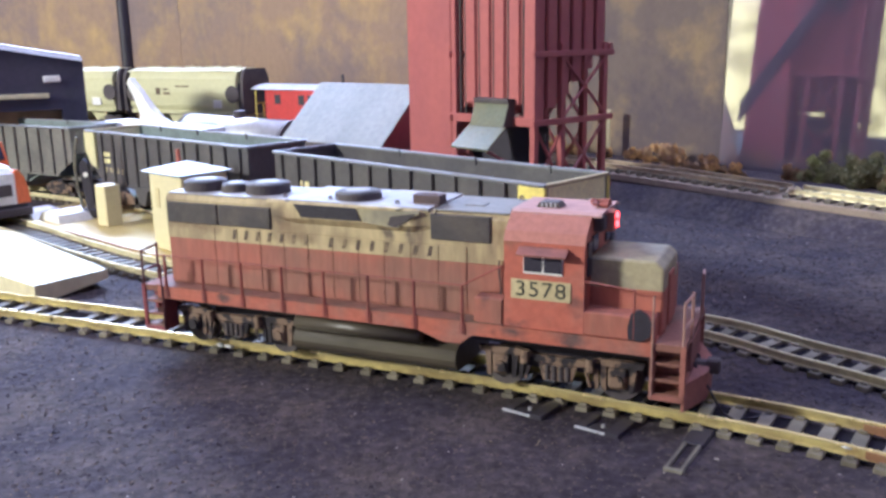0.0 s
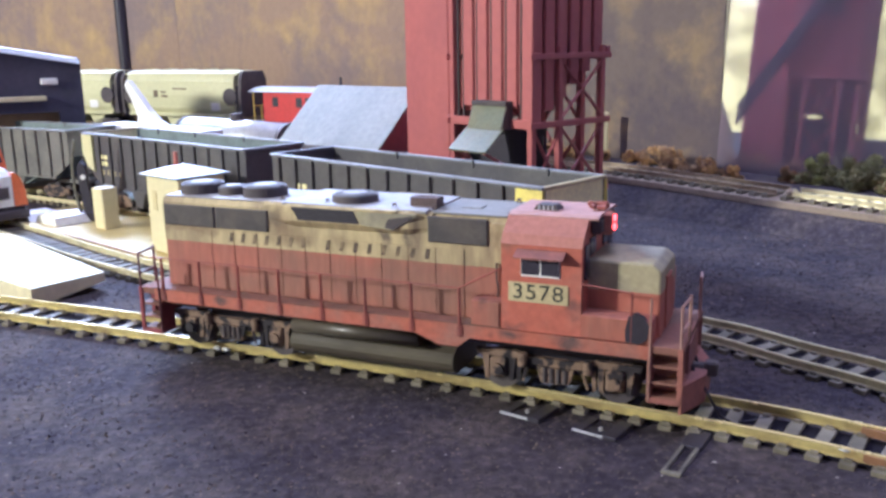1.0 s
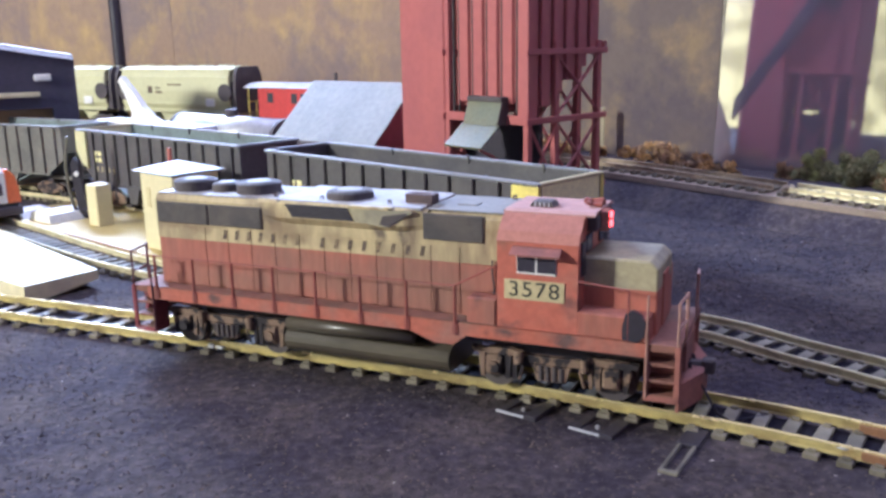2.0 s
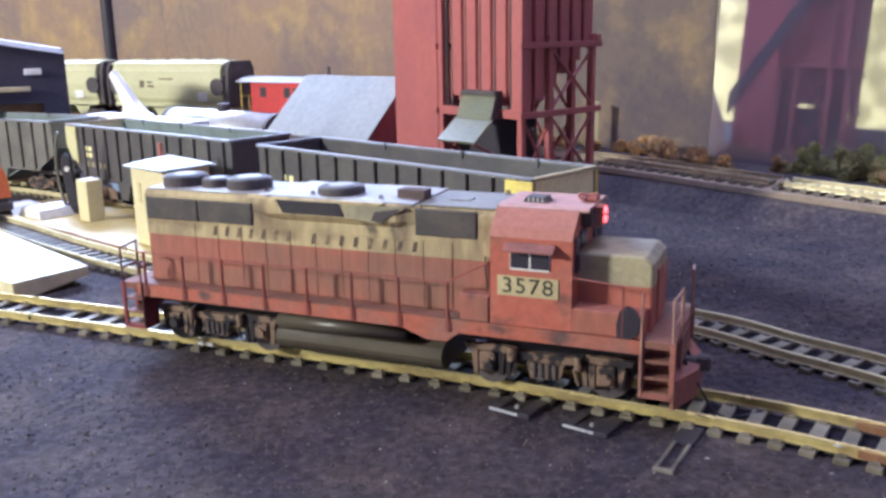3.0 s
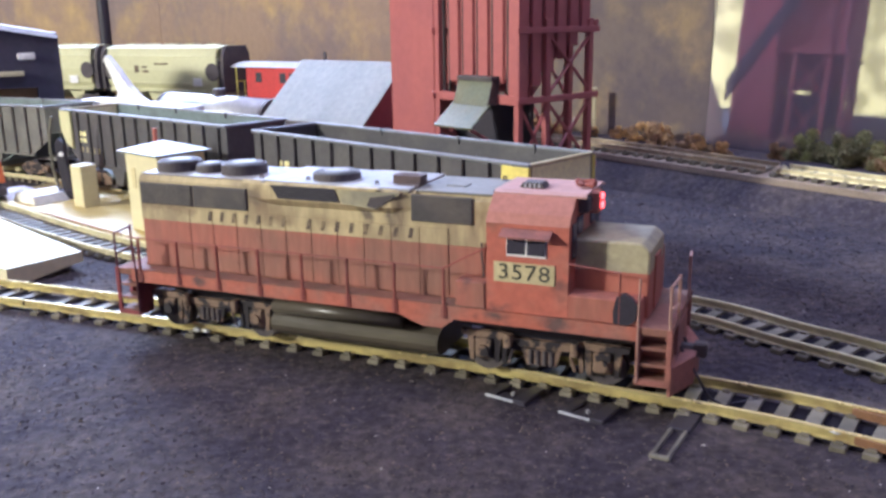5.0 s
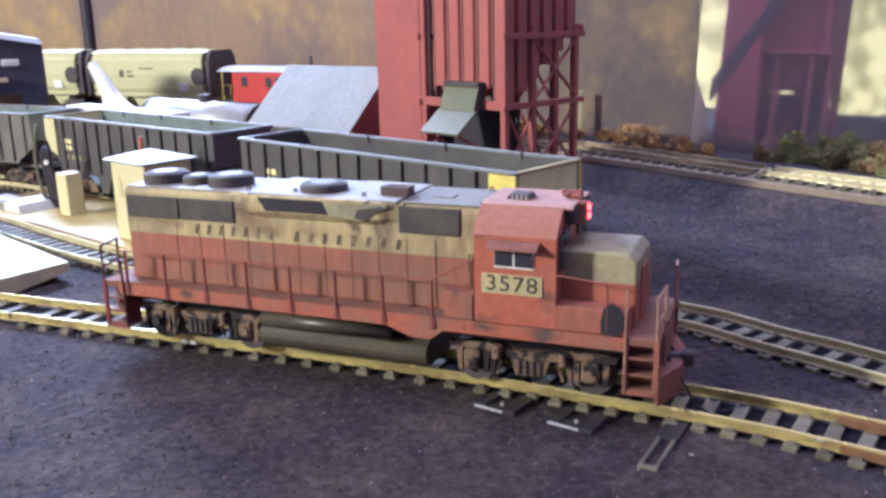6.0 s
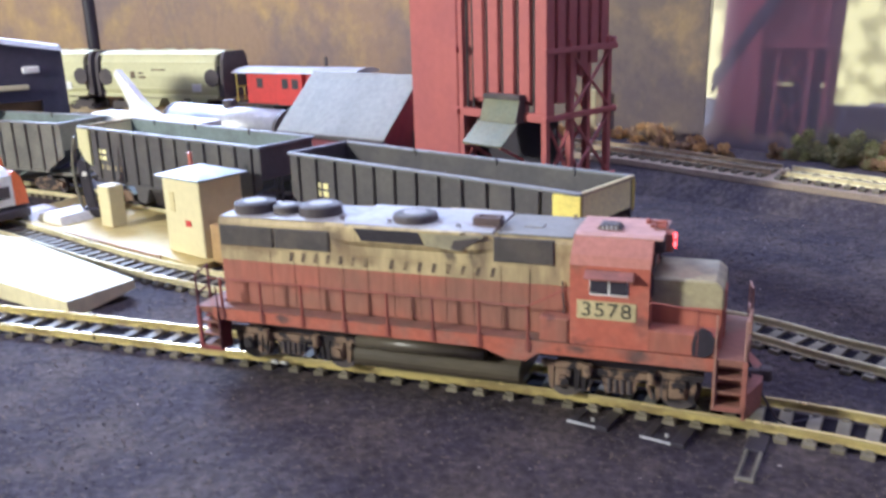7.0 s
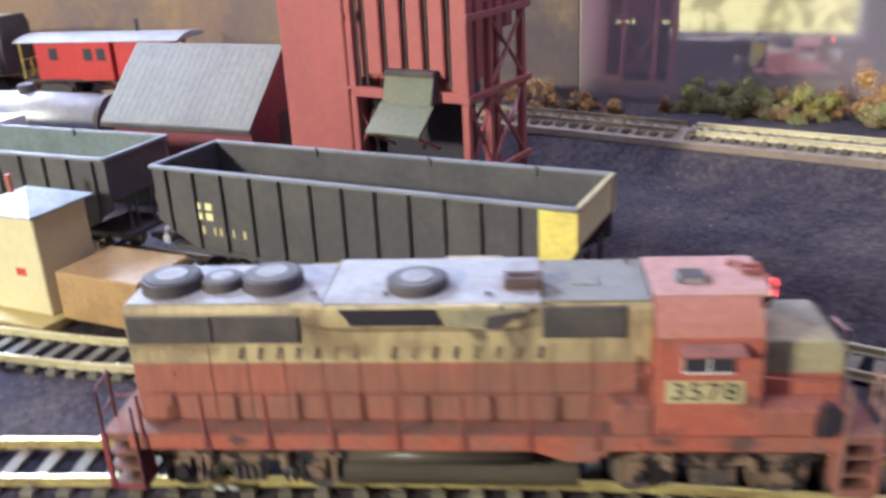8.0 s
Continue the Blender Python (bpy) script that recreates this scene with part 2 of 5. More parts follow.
ORANGE = material("orange_paint", (0.70, 0.16, 0.05), 0.45)
CABOOSE = material("caboose_red_paint", (0.55, 0.045, 0.04), 0.5, dirt=(0.35, 0.04, 0.04), amount=0.4, scale=40)
CORK = material("cork_roadbed", (0.33, 0.26, 0.19), 0.9, dirt=(0.22, 0.17, 0.13), amount=0.6, scale=80, bump=0.4)
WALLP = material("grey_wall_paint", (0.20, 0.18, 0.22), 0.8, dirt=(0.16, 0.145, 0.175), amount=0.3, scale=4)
# lavender tint given to unseen room surfaces to bounce fill light into shadows
BOUNCEWALL = material("lavender_bounce_wall", (0.46, 0.40, 0.57), 0.8, dirt=(0.40, 0.35, 0.50), amount=0.3, scale=4)
FLOORM = material("brown_floor", (0.20, 0.14, 0.09), 0.6, dirt=(0.14, 0.1, 0.07), amount=0.5, scale=6)
NAVY = material("blue_black_paint", (0.045, 0.044, 0.072), 0.4, dirt=(0.08, 0.07, 0.1), amount=0.4, scale=30)
INK = material("black_lettering", (0.05, 0.05, 0.04), 0.6)
FADED = material("faded_brown_lettering", (0.10, 0.072, 0.055), 0.7, dirt=(0.38, 0.29, 0.16), amount=0.6, scale=260)
WORNWIRE = material("worn_bare_wire", (0.42, 0.25, 0.20), 0.5, metal=0.2, dirt=(0.30, 0.14, 0.11), amount=0.5, scale=150)
SEAM = material("brown_door_seam", (0.13, 0.075, 0.055), 0.8, dirt=(0.24, 0.12, 0.08), amount=0.7, scale=120)
GLASS = material("dark_window_glass", (0.05, 0.045, 0.06), 0.12, spec=0.5)
# grille and cap are coloured lighter for the sky reflected in the fan tops
FANTOP = material("sky_bright_fan_grille", (0.17, 0.165, 0.165), 0.8, spec=0.1, dirt=(0.09, 0.085, 0.085), amount=0.6, scale=90)
FANCAP = material("pale_fan_cap", (0.34, 0.335, 0.33), 0.6, spec=0.2, dirt=(0.22, 0.20, 0.19), amount=0.6, scale=120)
DUSTRED = material("dusty_pink_red_paint", (0.32, 0.125, 0.095), 0.7, dirt=(0.19, 0.09, 0.075), amount=0.7, scale=90)
WALKWAY = material("dusty_walkway", (0.23, 0.105, 0.075), 0.8, dirt=(0.17, 0.11, 0.08), amount=0.8, scale=60, second=((0.07, 0.05, 0.05), 0.6, 45, 0.58, 0.68))

MIRROR = bpy.data.materials.new("hazy_mirror")
MIRROR.use_nodes = True
# Lilac base and partial metal put a veil of haze into the mirror.
MIRROR.node_tree.nodes["Principled BSDF"].inputs["Base Color"].default_value = (0.70, 0.63, 0.69, 1)
MIRROR.node_tree.nodes["Principled BSDF"].inputs["Metallic"].default_value = 0.72
MIRROR.node_tree.nodes["Principled BSDF"].inputs["Roughness"].default_value = 0.04

# ---- mesh helpers, in millimetres ----
MM = 0.001


def box(bm, x0, x1, y0, y1, z0, z1, bevel=0.0, m=None, seg=1):
    r = bmesh.ops.create_cube(bm, size=1)
    v = r["verts"]
    for p in v:
        p.co = Vector(((x0 + x1) / 2 + p.co.x * (x1 - x0), (y0 + y1) / 2 + p.co.y * (y1 - y0), (z0 + z1) / 2 + p.co.z * (z1 - z0))) * MM
    if bevel:
        e = list({e for p in v for e in p.link_edges})
        g = bmesh.ops.bevel(bm, geom=e, offset=bevel * MM, segments=seg, affect="EDGES", profile=0.5)
        v = list({p for f in g["faces"] for p in f.verts} | {p for p in v if p.is_valid})
    if m is not None:
        bmesh.ops.transform(bm, matrix=m, verts=v)
    return v


def tube(bm, a, b, r, n=8, r2=None):
    """A rod from a to b (mm)."""
    a, b = Vector(a) * MM, Vector(b) * MM
    d = b - a
    m = Matrix.Translation((a + b) / 2) @ d.to_track_quat("Z", "Y").to_matrix().to_4x4()
    bmesh.ops.create_cone(bm, cap_ends=True, segments=n, radius1=r * MM, radius2=(r if r2 is None else r2) * MM, depth=d.length, matrix=m)


def prism(bm, outline, a, b, axis="y"):
    """An outline of (u, v) pairs drawn out from a to b along axis; u, v are the other two axes in order (mm)."""
    def at(u, v, w):
        return Vector({"y": (u, w, v), "x": (w, u, v), "z": (u, v, w)}[axis]) * MM
    v0 = [bm.verts.new(at(u, v, a)) for u, v in outline]
    v1 = [bm.verts.new(at(u, v, b)) for u, v in outline]
    n = len(outline)
    for i in range(n):
        bm.faces.new((v0[i], v0[(i + 1) % n], v1[(i + 1) % n], v1[i]))
    bm.faces.new(v0[::-1])
    bm.faces.new(v1)
    bmesh.ops.recalc_face_normals(bm, faces=bm.faces)


def mesh_of(bm, name, mat, smooth=False):
    me = bpy.data.meshes.new(name)
    bm.normal_update()
    bm.to_mesh(me)
    bm.free()
    me.materials.append(mat)
    if smooth:
        for p in me.polygons:
            p.use_smooth = True
    return me


def part(name, bm, mat, parent=None, label="", m=None, smooth=False):
    ob = new(name, mesh_of(bm, name, mat, smooth))
    ob.parent = parent
    if m is not None:
        ob.matrix_local = m
    return tagged(ob, label)


def thing(name, label, category, m=None, group=""):
    ob = new(name)
    ob.empty_display_size = 0.01
    if m is not None:
        ob.matrix_world = m
    return tagged(ob, label, category, group)


def boxpart(name, mat, parent, *dims, bevel=0.0, label="", m=None):
    bm = bmesh.new()
    box(bm, *dims, bevel=bevel)
    return part(name, bm, mat, parent, label, m)


def rodpart(name, mat, parent, a, b, r, n=8, label=""):
    bm = bmesh.new()
    tube(bm, a, b, r, n)
    return part(name, bm, mat, parent, label)


def setting(name, bm, mat, label, category="", m=None):
    ob = part(name, bm, mat, None, "", m)
    return tagged(ob, label, category or name.split("_")[0], "", "structure")


# ---- the room ----
AX = radians(-24)
ALONG, ACROSS = Vector((math.cos(AX), math.sin(AX), 0)), Vector((-math.sin(AX), math.cos(AX), 0))


def sd(s, d, z=0.0):
    """A place from its distances along and across the front track (mm)."""
    return (ALONG * s + ACROSS * d) * MM + Vector((0, 0, z * MM))


def wall(name, x0, x1, y0, y1, z0, z1, mat, label, category):
    bm = bmesh.new()
    box(bm, x0, x1, y0, y1, z0, z1)
    return setting(name, bm, mat, label, category)


wall("floor", -2000, 2000, -2000, 2100, -930, -900, FLOORM, "brown wooden floor of the train room", "floor")
wall("ceiling", -2000, 2000, -2000, 2100, 1500, 1530, BOUNCEWALL, "unseen ceiling, tinted lavender to bounce fill light", "ceiling")
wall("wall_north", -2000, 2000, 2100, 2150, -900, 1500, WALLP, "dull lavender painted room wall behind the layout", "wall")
wall("wall_east", 2000, 2050, -2000, 2100, -900, 1500, BOUNCEWALL, "unseen side wall, tinted lavender to bounce fill light", "wall")
wall("wall_south", -2000, 2000, -2050, -2000, -900, 1500, BOUNCEWALL, "unseen wall behind the viewer, lavender for bounced fill light", "wall")
bm = bmesh.new()
for y0, y1, z0, z1 in ((-2000, -1620, -900, 1500), (260, 2100, -900, 1500), (-1620, 260, -900, 60), (-1620, 260, 690, 1500)):
    box(bm, -1620, -1560, y0, y1, z0, z1)
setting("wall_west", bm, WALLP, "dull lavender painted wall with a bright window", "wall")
bm = bmesh.new()
for y in (-1618, 232):
    box(bm, -1600, -1575, y, y + 26, 60, 690, 2)
for z in (60, 664):
    box(bm, -1600, -1576, -1618, 256, z, z + 26, 2)
setting("window_1", bm, WHITE, "white window frame with bright daylight outside", "window")
bm = bmesh.new()
box(bm, -1900, -1890, -1990, 1500, -890, 1490)
DAYLIGHT = glow("bright_daylight", (1.0, 0.95, 0.36), 1.3)
dn, dl = DAYLIGHT.node_tree.nodes, DAYLIGHT.node_tree.links
trees, shades = dn.new("ShaderNodeTexNoise"), dn.new("ShaderNodeValToRGB")
trees.inputs["Scale"].default_value, trees.inputs["Detail"].default_value = 15.0, 4.0
shades.color_ramp.elements[0].position, shades.color_ramp.elements[0].color = 0.45, (1.0, 0.95, 0.36, 1)
shades.color_ramp.elements[1].position, shades.color_ramp.elements[1].color = 0.58, (0.30, 0.29, 0.09, 1)
dl.new(dn.new("ShaderNodeTexCoord").outputs["Object"], trees.inputs["Vector"])
dl.new(trees.outputs[0], shades.inputs[0])
dl.new(shades.outputs[0], dn["Principled BSDF"].inputs["Emission Color"])
setting("backdrop", bm, DAYLIGHT, "overexposed daylight beyond the window", "backdrop")

# ---- the table ----
bm = bmesh.new()
box(bm, -1000, 1000, -350, 1330, -40, -6)
table = setting("layout_table", bm, PINE, "plywood table carrying the model railway", "table")
for x in (-960, 900):
    for y in (-310, 1230):
        bm = bmesh.new()
        box(bm, x, x + 60, y, y + 60, -900, -40, 2)
        part("leg", bm, PINE, table)


def ground_height(x, y):
    return (noise.noise(Vector((x * 7, y * 7, 0))) * 0.6 + noise.noise(Vector((x * 60, y * 60, 3))) * 0.12) * MM


NX, NY = 240, 200
xs, ys = np.linspace(-1.0, 1.0, NX), np.linspace(-0.35, 1.33, NY)
verts = [(x, y, ground_height(x, y) + 0.0007) for y in ys for x in xs]
faces = [(j * NX + i, j * NX + i + 1, (j + 1) * NX + i + 1, (j + 1) * NX + i) for j in range(NY - 1) for i in range(NX - 1)]
me = bpy.data.meshes.new("ground")
me.from_pydata(verts, [], faces)
me.materials.append(CLOTH)
for p in me.polygons:
    p.use_smooth = True
tagged(new("ground", me), "dark charcoal felt ground cover of the layout", "ground", "", "structure")


# ---- tracks ----
def smooth_line(pts, step):
    """Evenly spaced places along a smooth curve through pts."""
    p = [np.array(q, float) for q in pts]
    p = [2 * p[0] - p[1]] + p + [2 * p[-1] - p[-2]]
    fine = []
    for i in range(1, len(p) - 2):
        for t in np.linspace(0, 1, 40, endpoint=False):
            a, b, c, d = p[i - 1], p[i], p[i + 1], p[i + 2]
            fine.append(0.5 * (2 * b + (c - a) * t + (2 * a - 5 * b + 4 * c - d) * t * t + (3 * b - a - 3 * c + d) * t ** 3))
    fine.append(p[-2])
    fine = np.array(fine)
    seg = np.r_[0, np.cumsum(np.linalg.norm(np.diff(fine, axis=0), axis=1))]
    at = np.arange(0, seg[-1], step)
    return np.stack([np.interp(at, seg, fine[:, k]) for k in range(3)], axis=1)


GAUGE = 17.6
RAIL_PROFILE = ((-0.75, 0), (0.75, 0), (0.7, 0.3), (0.2, 0.5), (0.2, 2.1), (0.44, 2.25), (0.44, 2.78), (0.28, 2.95), (-0.28, 2.95), (-0.44, 2.78), (-0.44, 2.25), (-0.2, 2.1), (-0.2, 0.5), (-0.7, 0.3))


def rail_mesh(line, offset, base):
    bm = bmesh.new()
    rings = []
    for i, p in enumerate(line):
        d = line[min(i + 1, len(line) - 1)] - line[max(i - 1, 0)]
        d = Vector(d).normalized()
        n = Vector((-d.y, d.x, 0)).normalized()
        rings.append([bm.verts.new((Vector(p) + n * (offset + u) + Vector((0, 0, base + v))) * MM) for u, v in RAIL_PROFILE])
    for a, b in zip(rings, rings[1:]):
        for k in range(14):
            bm.faces.new((a[k], b[k], b[(k + 1) % 14], a[(k + 1) % 14]))
    bm.faces.new(rings[0])
    bm.faces.new(rings[-1][::-1])
    bmesh.ops.recalc_face_normals(bm, faces=bm.faces)
    return bm


bm = bmesh.new()
box(bm, -1.95, 1.95, -12.2, 12.2, 0, 2.3, 0.25)
for y in (-GAUGE / 2, GAUGE / 2):
    for s in (-1, 1):
        box(bm, -1.0, 1.0, y + s * 1.7 - 0.5, y + s * 1.7 + 0.5, 2.2, 3.1)
TIE_MESH = mesh_of(bm, "tie", TIE)


def track(label, pts, rail_mat, tie_step=(8, 8, 0), shade_gaps=False, bare=(0, 0)):
    root = tagged(thing("railway_track", label, "track"), kind="structure")
    line = smooth_line(pts, 6.0)
    for off in (-GAUGE / 2, GAUGE / 2):
        rail = part("rail", rail_mesh(line, off, 2.45), rail_mat, root)
        rail.data.materials.append({BRASS: BRASSSIDE, RAIL: RAILSIDE}.get(rail_mat, rail_mat))
        for p in rail.data.polygons:
            p.material_index = 0 if p.normal.z > -0.1 and p.center.z > 0.0046 else 1
    # Black sheet under the ties stands in for the shade in their gaps.
    if shade_gaps:
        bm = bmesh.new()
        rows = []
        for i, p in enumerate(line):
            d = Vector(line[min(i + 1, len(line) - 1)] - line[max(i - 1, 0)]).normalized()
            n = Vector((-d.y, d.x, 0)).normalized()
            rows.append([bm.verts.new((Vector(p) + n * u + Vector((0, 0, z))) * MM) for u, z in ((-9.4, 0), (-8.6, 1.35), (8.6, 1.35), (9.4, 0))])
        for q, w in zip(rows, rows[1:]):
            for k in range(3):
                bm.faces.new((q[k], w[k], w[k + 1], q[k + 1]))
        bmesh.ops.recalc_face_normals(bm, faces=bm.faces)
        part("tie_web", bm, GAPBLACK, root, "black sheet added as shade between the ties")
    ties = smooth_line(pts, 1.0)
    step, i = tie_step[0], 0
    while i < len(ties) - 4:
        if bare[0] < ties[i][0] < bare[1]:
            i += 2
            continue
        d = ties[i + 3] - ties[i]
        t = new("tie", TIE_MESH)
        t.parent = root
        t.matrix_local = Matrix.Translation(Vector(ties[i]) * MM) @ pose(0, 0, 0, 0, 0, math.degrees(math.atan2(d[1], d[0])) + random.uniform(-1.5, 1.5))
        i += round(tie_step[1] if ties[i][0] > tie_step[2] else tie_step[0])
    return root


def line_sd(*rows):
    return [tuple(sd(s, d, z) / MM) for s, d, z in rows]


FRONT = line_sd((-520, 244, 0), (-400, 245, 0), (-300, 246, 0), (-207, 247, 0), (-141, 248, 0), (-80, 246.5, 0), (-45, 243.5, 0), (-15, 241, 0), (12, 236.5, 0), (70, 222, 0), (160, 192, 0))
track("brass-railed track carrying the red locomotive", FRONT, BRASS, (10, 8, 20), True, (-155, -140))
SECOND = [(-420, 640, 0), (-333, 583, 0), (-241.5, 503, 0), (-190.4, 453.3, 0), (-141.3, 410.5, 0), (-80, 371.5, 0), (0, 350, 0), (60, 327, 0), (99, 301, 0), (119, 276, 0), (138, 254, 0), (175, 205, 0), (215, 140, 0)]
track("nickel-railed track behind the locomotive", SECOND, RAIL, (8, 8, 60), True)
YARD = [(-560, 790, 0), (-440, 722, 0), (-306, 647, 0), (-220, 589, 0), (-148, 528.5, 0), (-70, 455, 0), (-7, 391, 0), (55, 329, 0), (72, 312, 0)]
track("yard track under the coal hoppers", YARD, RAIL)
MAIN = [(-640, 1010, 24), (-420, 915, 27), (-260, 840, 27), (-120, 760, 26), (0, 680, 23), (121, 590, 19), (207, 504, 15), (300, 395, 13), (380, 290, 12), (440, 180, 12)]
DULLRAIL = material("dull_brown_rail", (0.42, 0.33, 0.21), 0.55, dirt=(0.22, 0.17, 0.12), amount=0.7, scale=60)
main_line = smooth_line(MAIN, 1.0)
joint = int(np.argmin(np.hypot(main_line[:, 0] - 207, main_line[:, 1] - 504)))
# Rails are coloured dull brown up to the joint, bright beyond it.
track("dull brown-railed stretch of the raised main line", [tuple(p) for p in main_line[:joint + 1:30]] + [tuple(main_line[joint])], DULLRAIL)
track("bright-railed stretch of the raised main line", [tuple(p) for p in main_line[joint + 1::30]], RAIL)
line = smooth_line(MAIN, 20)
bm = bmesh.new()
rings = []
for i, p in enumerate(line):
    d = Vector(line[min(i + 1, len(line) - 1)] - line[max(i - 1, 0)]).normalized()
    n = Vector((-d.y, d.x, 0)).normalized()
    rings.append([bm.verts.new((Vector((p[0], p[1], 0)) + n * u + Vector((0, 0, z))) * MM) for u, z in ((-40, -1), (-21, p[2] - 0.6), (19, p[2] - 0.6), (70, p[2] - 1), (70, -1))])
for a, b in zip(rings, rings[1:]):
    for k in range(4):
        bm.faces.new((a[k], b[k], b[k + 1], a[k + 1]))
bmesh.ops.recalc_face_normals(bm, faces=bm.faces)
setting("embankment", bm, CLOTH, "felt-covered ramp under the main line", "embankment")
for lo, hi, top, mat, label in ((-17, 17, 0.05, CORK, "brown cork roadbed strip"), (-23.4, -21.4, 1.6, CORK, "bare wooden edge strip of the roadbed")):
    bm = bmesh.new()
    rings = []
    for i, p in enumerate(line):
        d = Vector(line[min(i + 1, len(line) - 1)] - line[max(i - 1, 0)]).normalized()
        n = Vector((-d.y, d.x, 0)).normalized()
        rings.append([bm.verts.new((Vector(p) + n * u + Vector((0, 0, z))) * MM) for u, z in ((lo, -2.0), (lo + 0.4, top), (hi - 0.4, top), (hi, -2.0))])
    for q, w in zip(rings, rings[1:]):
        for k in range(3):
            bm.faces.new((q[k], w[k], w[k + 1], q[k + 1]))
    bmesh.ops.recalc_face_normals(bm, faces=bm.faces)
    setting("roadbed", bm, mat, label + " along the main line", "roadbed")

# ---- backdrop and mirror ----
def standing_panel(name, a, b, z0, z1, thick, mat, label, category, lean=0.0):
    a, b = Vector((*a, 0)), Vector((*b, 0))
    d = (b - a)
    bm = bmesh.new()
    box(bm, 0, d.length, 0, thick, z0, z1)
    return setting(name, bm, mat, label, category, Matrix.Translation(a * MM) @ pose(0, 0, 0, 0, 0, math.degrees(math.atan2(d.y, d.x))) @ pose(0, 0, 0, -lean, 0, 0))


standing_panel("wall_backdrop_1", (-900, 1190), (-262, 935), -6, 235, 8, BACKDROP, "mottled brown painted backdrop board", "backdrop")
standing_panel("wall_backdrop_2", (-266, 938), (62, 729.7), -6, 235, 8, BACKDROP, "mottled brown painted backdrop board", "backdrop")
# Third board is coloured darker and greyer than the other two.
standing_panel("wall_backdrop_3", (62.3, 729.3), (206, 638), -6, 235, 8, DULLDROP, "duller grey-brown backdrop board", "backdrop")
standing_panel("mirror", (202, 629.2), (633, 228), -6, 330, 5, MIRROR, "tall mirror leaning back behind the main line", "mirror", 4.3)

bm = bmesh.new()
box(bm, 0, 2.0, -1, 5, -6, 235, 0.3)
setting("trim", bm, material("pale_olive_wood", (0.36, 0.33, 0.24), 0.7, dirt=(0.26, 0.23, 0.17), amount=0.5, scale=40), "pale wooden strip between backdrop and mirror", "trim", Matrix.Translation((0.2066, 0.6376, 0)) @ pose(0, 0, 0, 0, 0, -32.3))

# ---- locomotive ----
LOCO = Matrix.Translation(sd(-122, 244.0, 0.5)) @ pose(0, 0, 0, 0, 0, -24)
loco = thing("diesel_locomotive", "weathered red and cream model diesel locomotive on the front track", "locomotive", LOCO)


def wheel_set(parent, x):
    bm = bmesh.new()
    for y in (-8.6, 8.6):
        tube(bm, (x, y - 1.3, 9.6), (x, y + 1.3, 9.6), 5.8, 24)
        tube(bm, (x, y - math.copysign(1.3, y), 9.6), (x, y - math.copysign(1.9, y), 9.6), 6.4, 24)
    tube(bm, (x, -9, 9.6), (x, 9, 9.6), 1.2, 8)
    return part("wheel_set", bm, DARK, parent)


def truck(x0):
    bm = bmesh.new()
    box(bm, x0 - 14, x0 + 14, -6, 6, 9, 18)
    t = part("truck", bm, BLACK, loco, "rust-brown sprung four-wheel truck")
    t.matrix_local = Matrix.Translation((0, 0, 0.0013))
    for s in (-1, 1):
        y = s * 12.2
        lo, hi = y - 0.9, y + 0.9
        bm = bmesh.new()
        prism(bm, [(x0 - 24.5, 16.4), (x0 - 24, 14.8), (x0 - 10.5, 14.6), (x0 - 7.5, 13.4), (x0 + 7.5, 13.4), (x0 + 10.5, 14.6), (x0 + 24, 14.8), (x0 + 24.5, 16.4), (x0 + 12, 16.7), (x0 + 8, 15.6), (x0 - 8, 15.6), (x0 - 12, 16.7)], lo, hi)
        fr = part("side_frame", bm, TRUCK, t)
        for dx in (-1, 1):
            cx = x0 + dx * 17.2
            for k in (-1, 1):
                bm = bmesh.new()
                prism(bm, [(cx + k * 3.2, 15.0), (cx + k * 5.2, 15.0), (cx + k * 4.4, 7.6), (cx + k * 3.3, 7.4)], lo, hi)
                part("pedestal", bm, TRUCK, fr)
            bm = bmesh.new()
            box(bm, cx - 2.7, cx + 2.7, *sorted((y - s * 0.4, y + s * 1.6)), 8.4, 14.4, 0.6)
            tube(bm, (cx, y + s * 1.2, 11), (cx, y + s * 2.4, 11), 1.7, 12)
            part("journal_box", bm, TRUCK, t)
            bm = bmesh.new()
            tube(bm, (x0 + dx * 9.6, y + s * 1.5, 12.8), (x0 + dx * 9.6, y + s * 1.5, 16.8), 1.3, 10)
            tube(bm, (x0 + dx * 9.6, y + s * 1.5, 8.2), (x0 + dx * 8.2, y + s * 1.5, 12.8), 0.5, 6)
            part("brake_cylinder", bm, TRUCK, t)
            bm = bmesh.new()
            prism(bm, [(cx - dx * 5.6, 14.6), (cx - dx * 6.8, 14.6), (cx - dx * 6.6, 7.4), (cx - dx * 5.4, 7.8)], y + s * 0.2 - 0.6, y + s * 0.2 + 0.6)
            part("brake_shoe", bm, TRUCK, t)
        bm = bmesh.new()
        prism(bm, [(x0 - 5.6, 13.4), (x0 + 5.6, 13.4), (x0 + 4.2, 8.6), (x0 - 4.2, 8.6)], *sorted((y + s * 0.2, y + s * 1.8)))
        part("spring_plank", bm, TRUCK, t)
        bm = bmesh.new()
        for k in range(4):
            tube(bm, (x0 - 3 + 2 * k, y + s * 1.8, 9.0), (x0 - 3 + 2 * k, y + s * 1.8, 13.2), 0.7, 8)
        part("coil_spring", bm, DARK, t)
    for dx in (-17.2, 17.2):
        wheel_set(t, x0 + dx)


truck(-56)
truck(56)

# frame with its deep side sill
bm = bmesh.new()
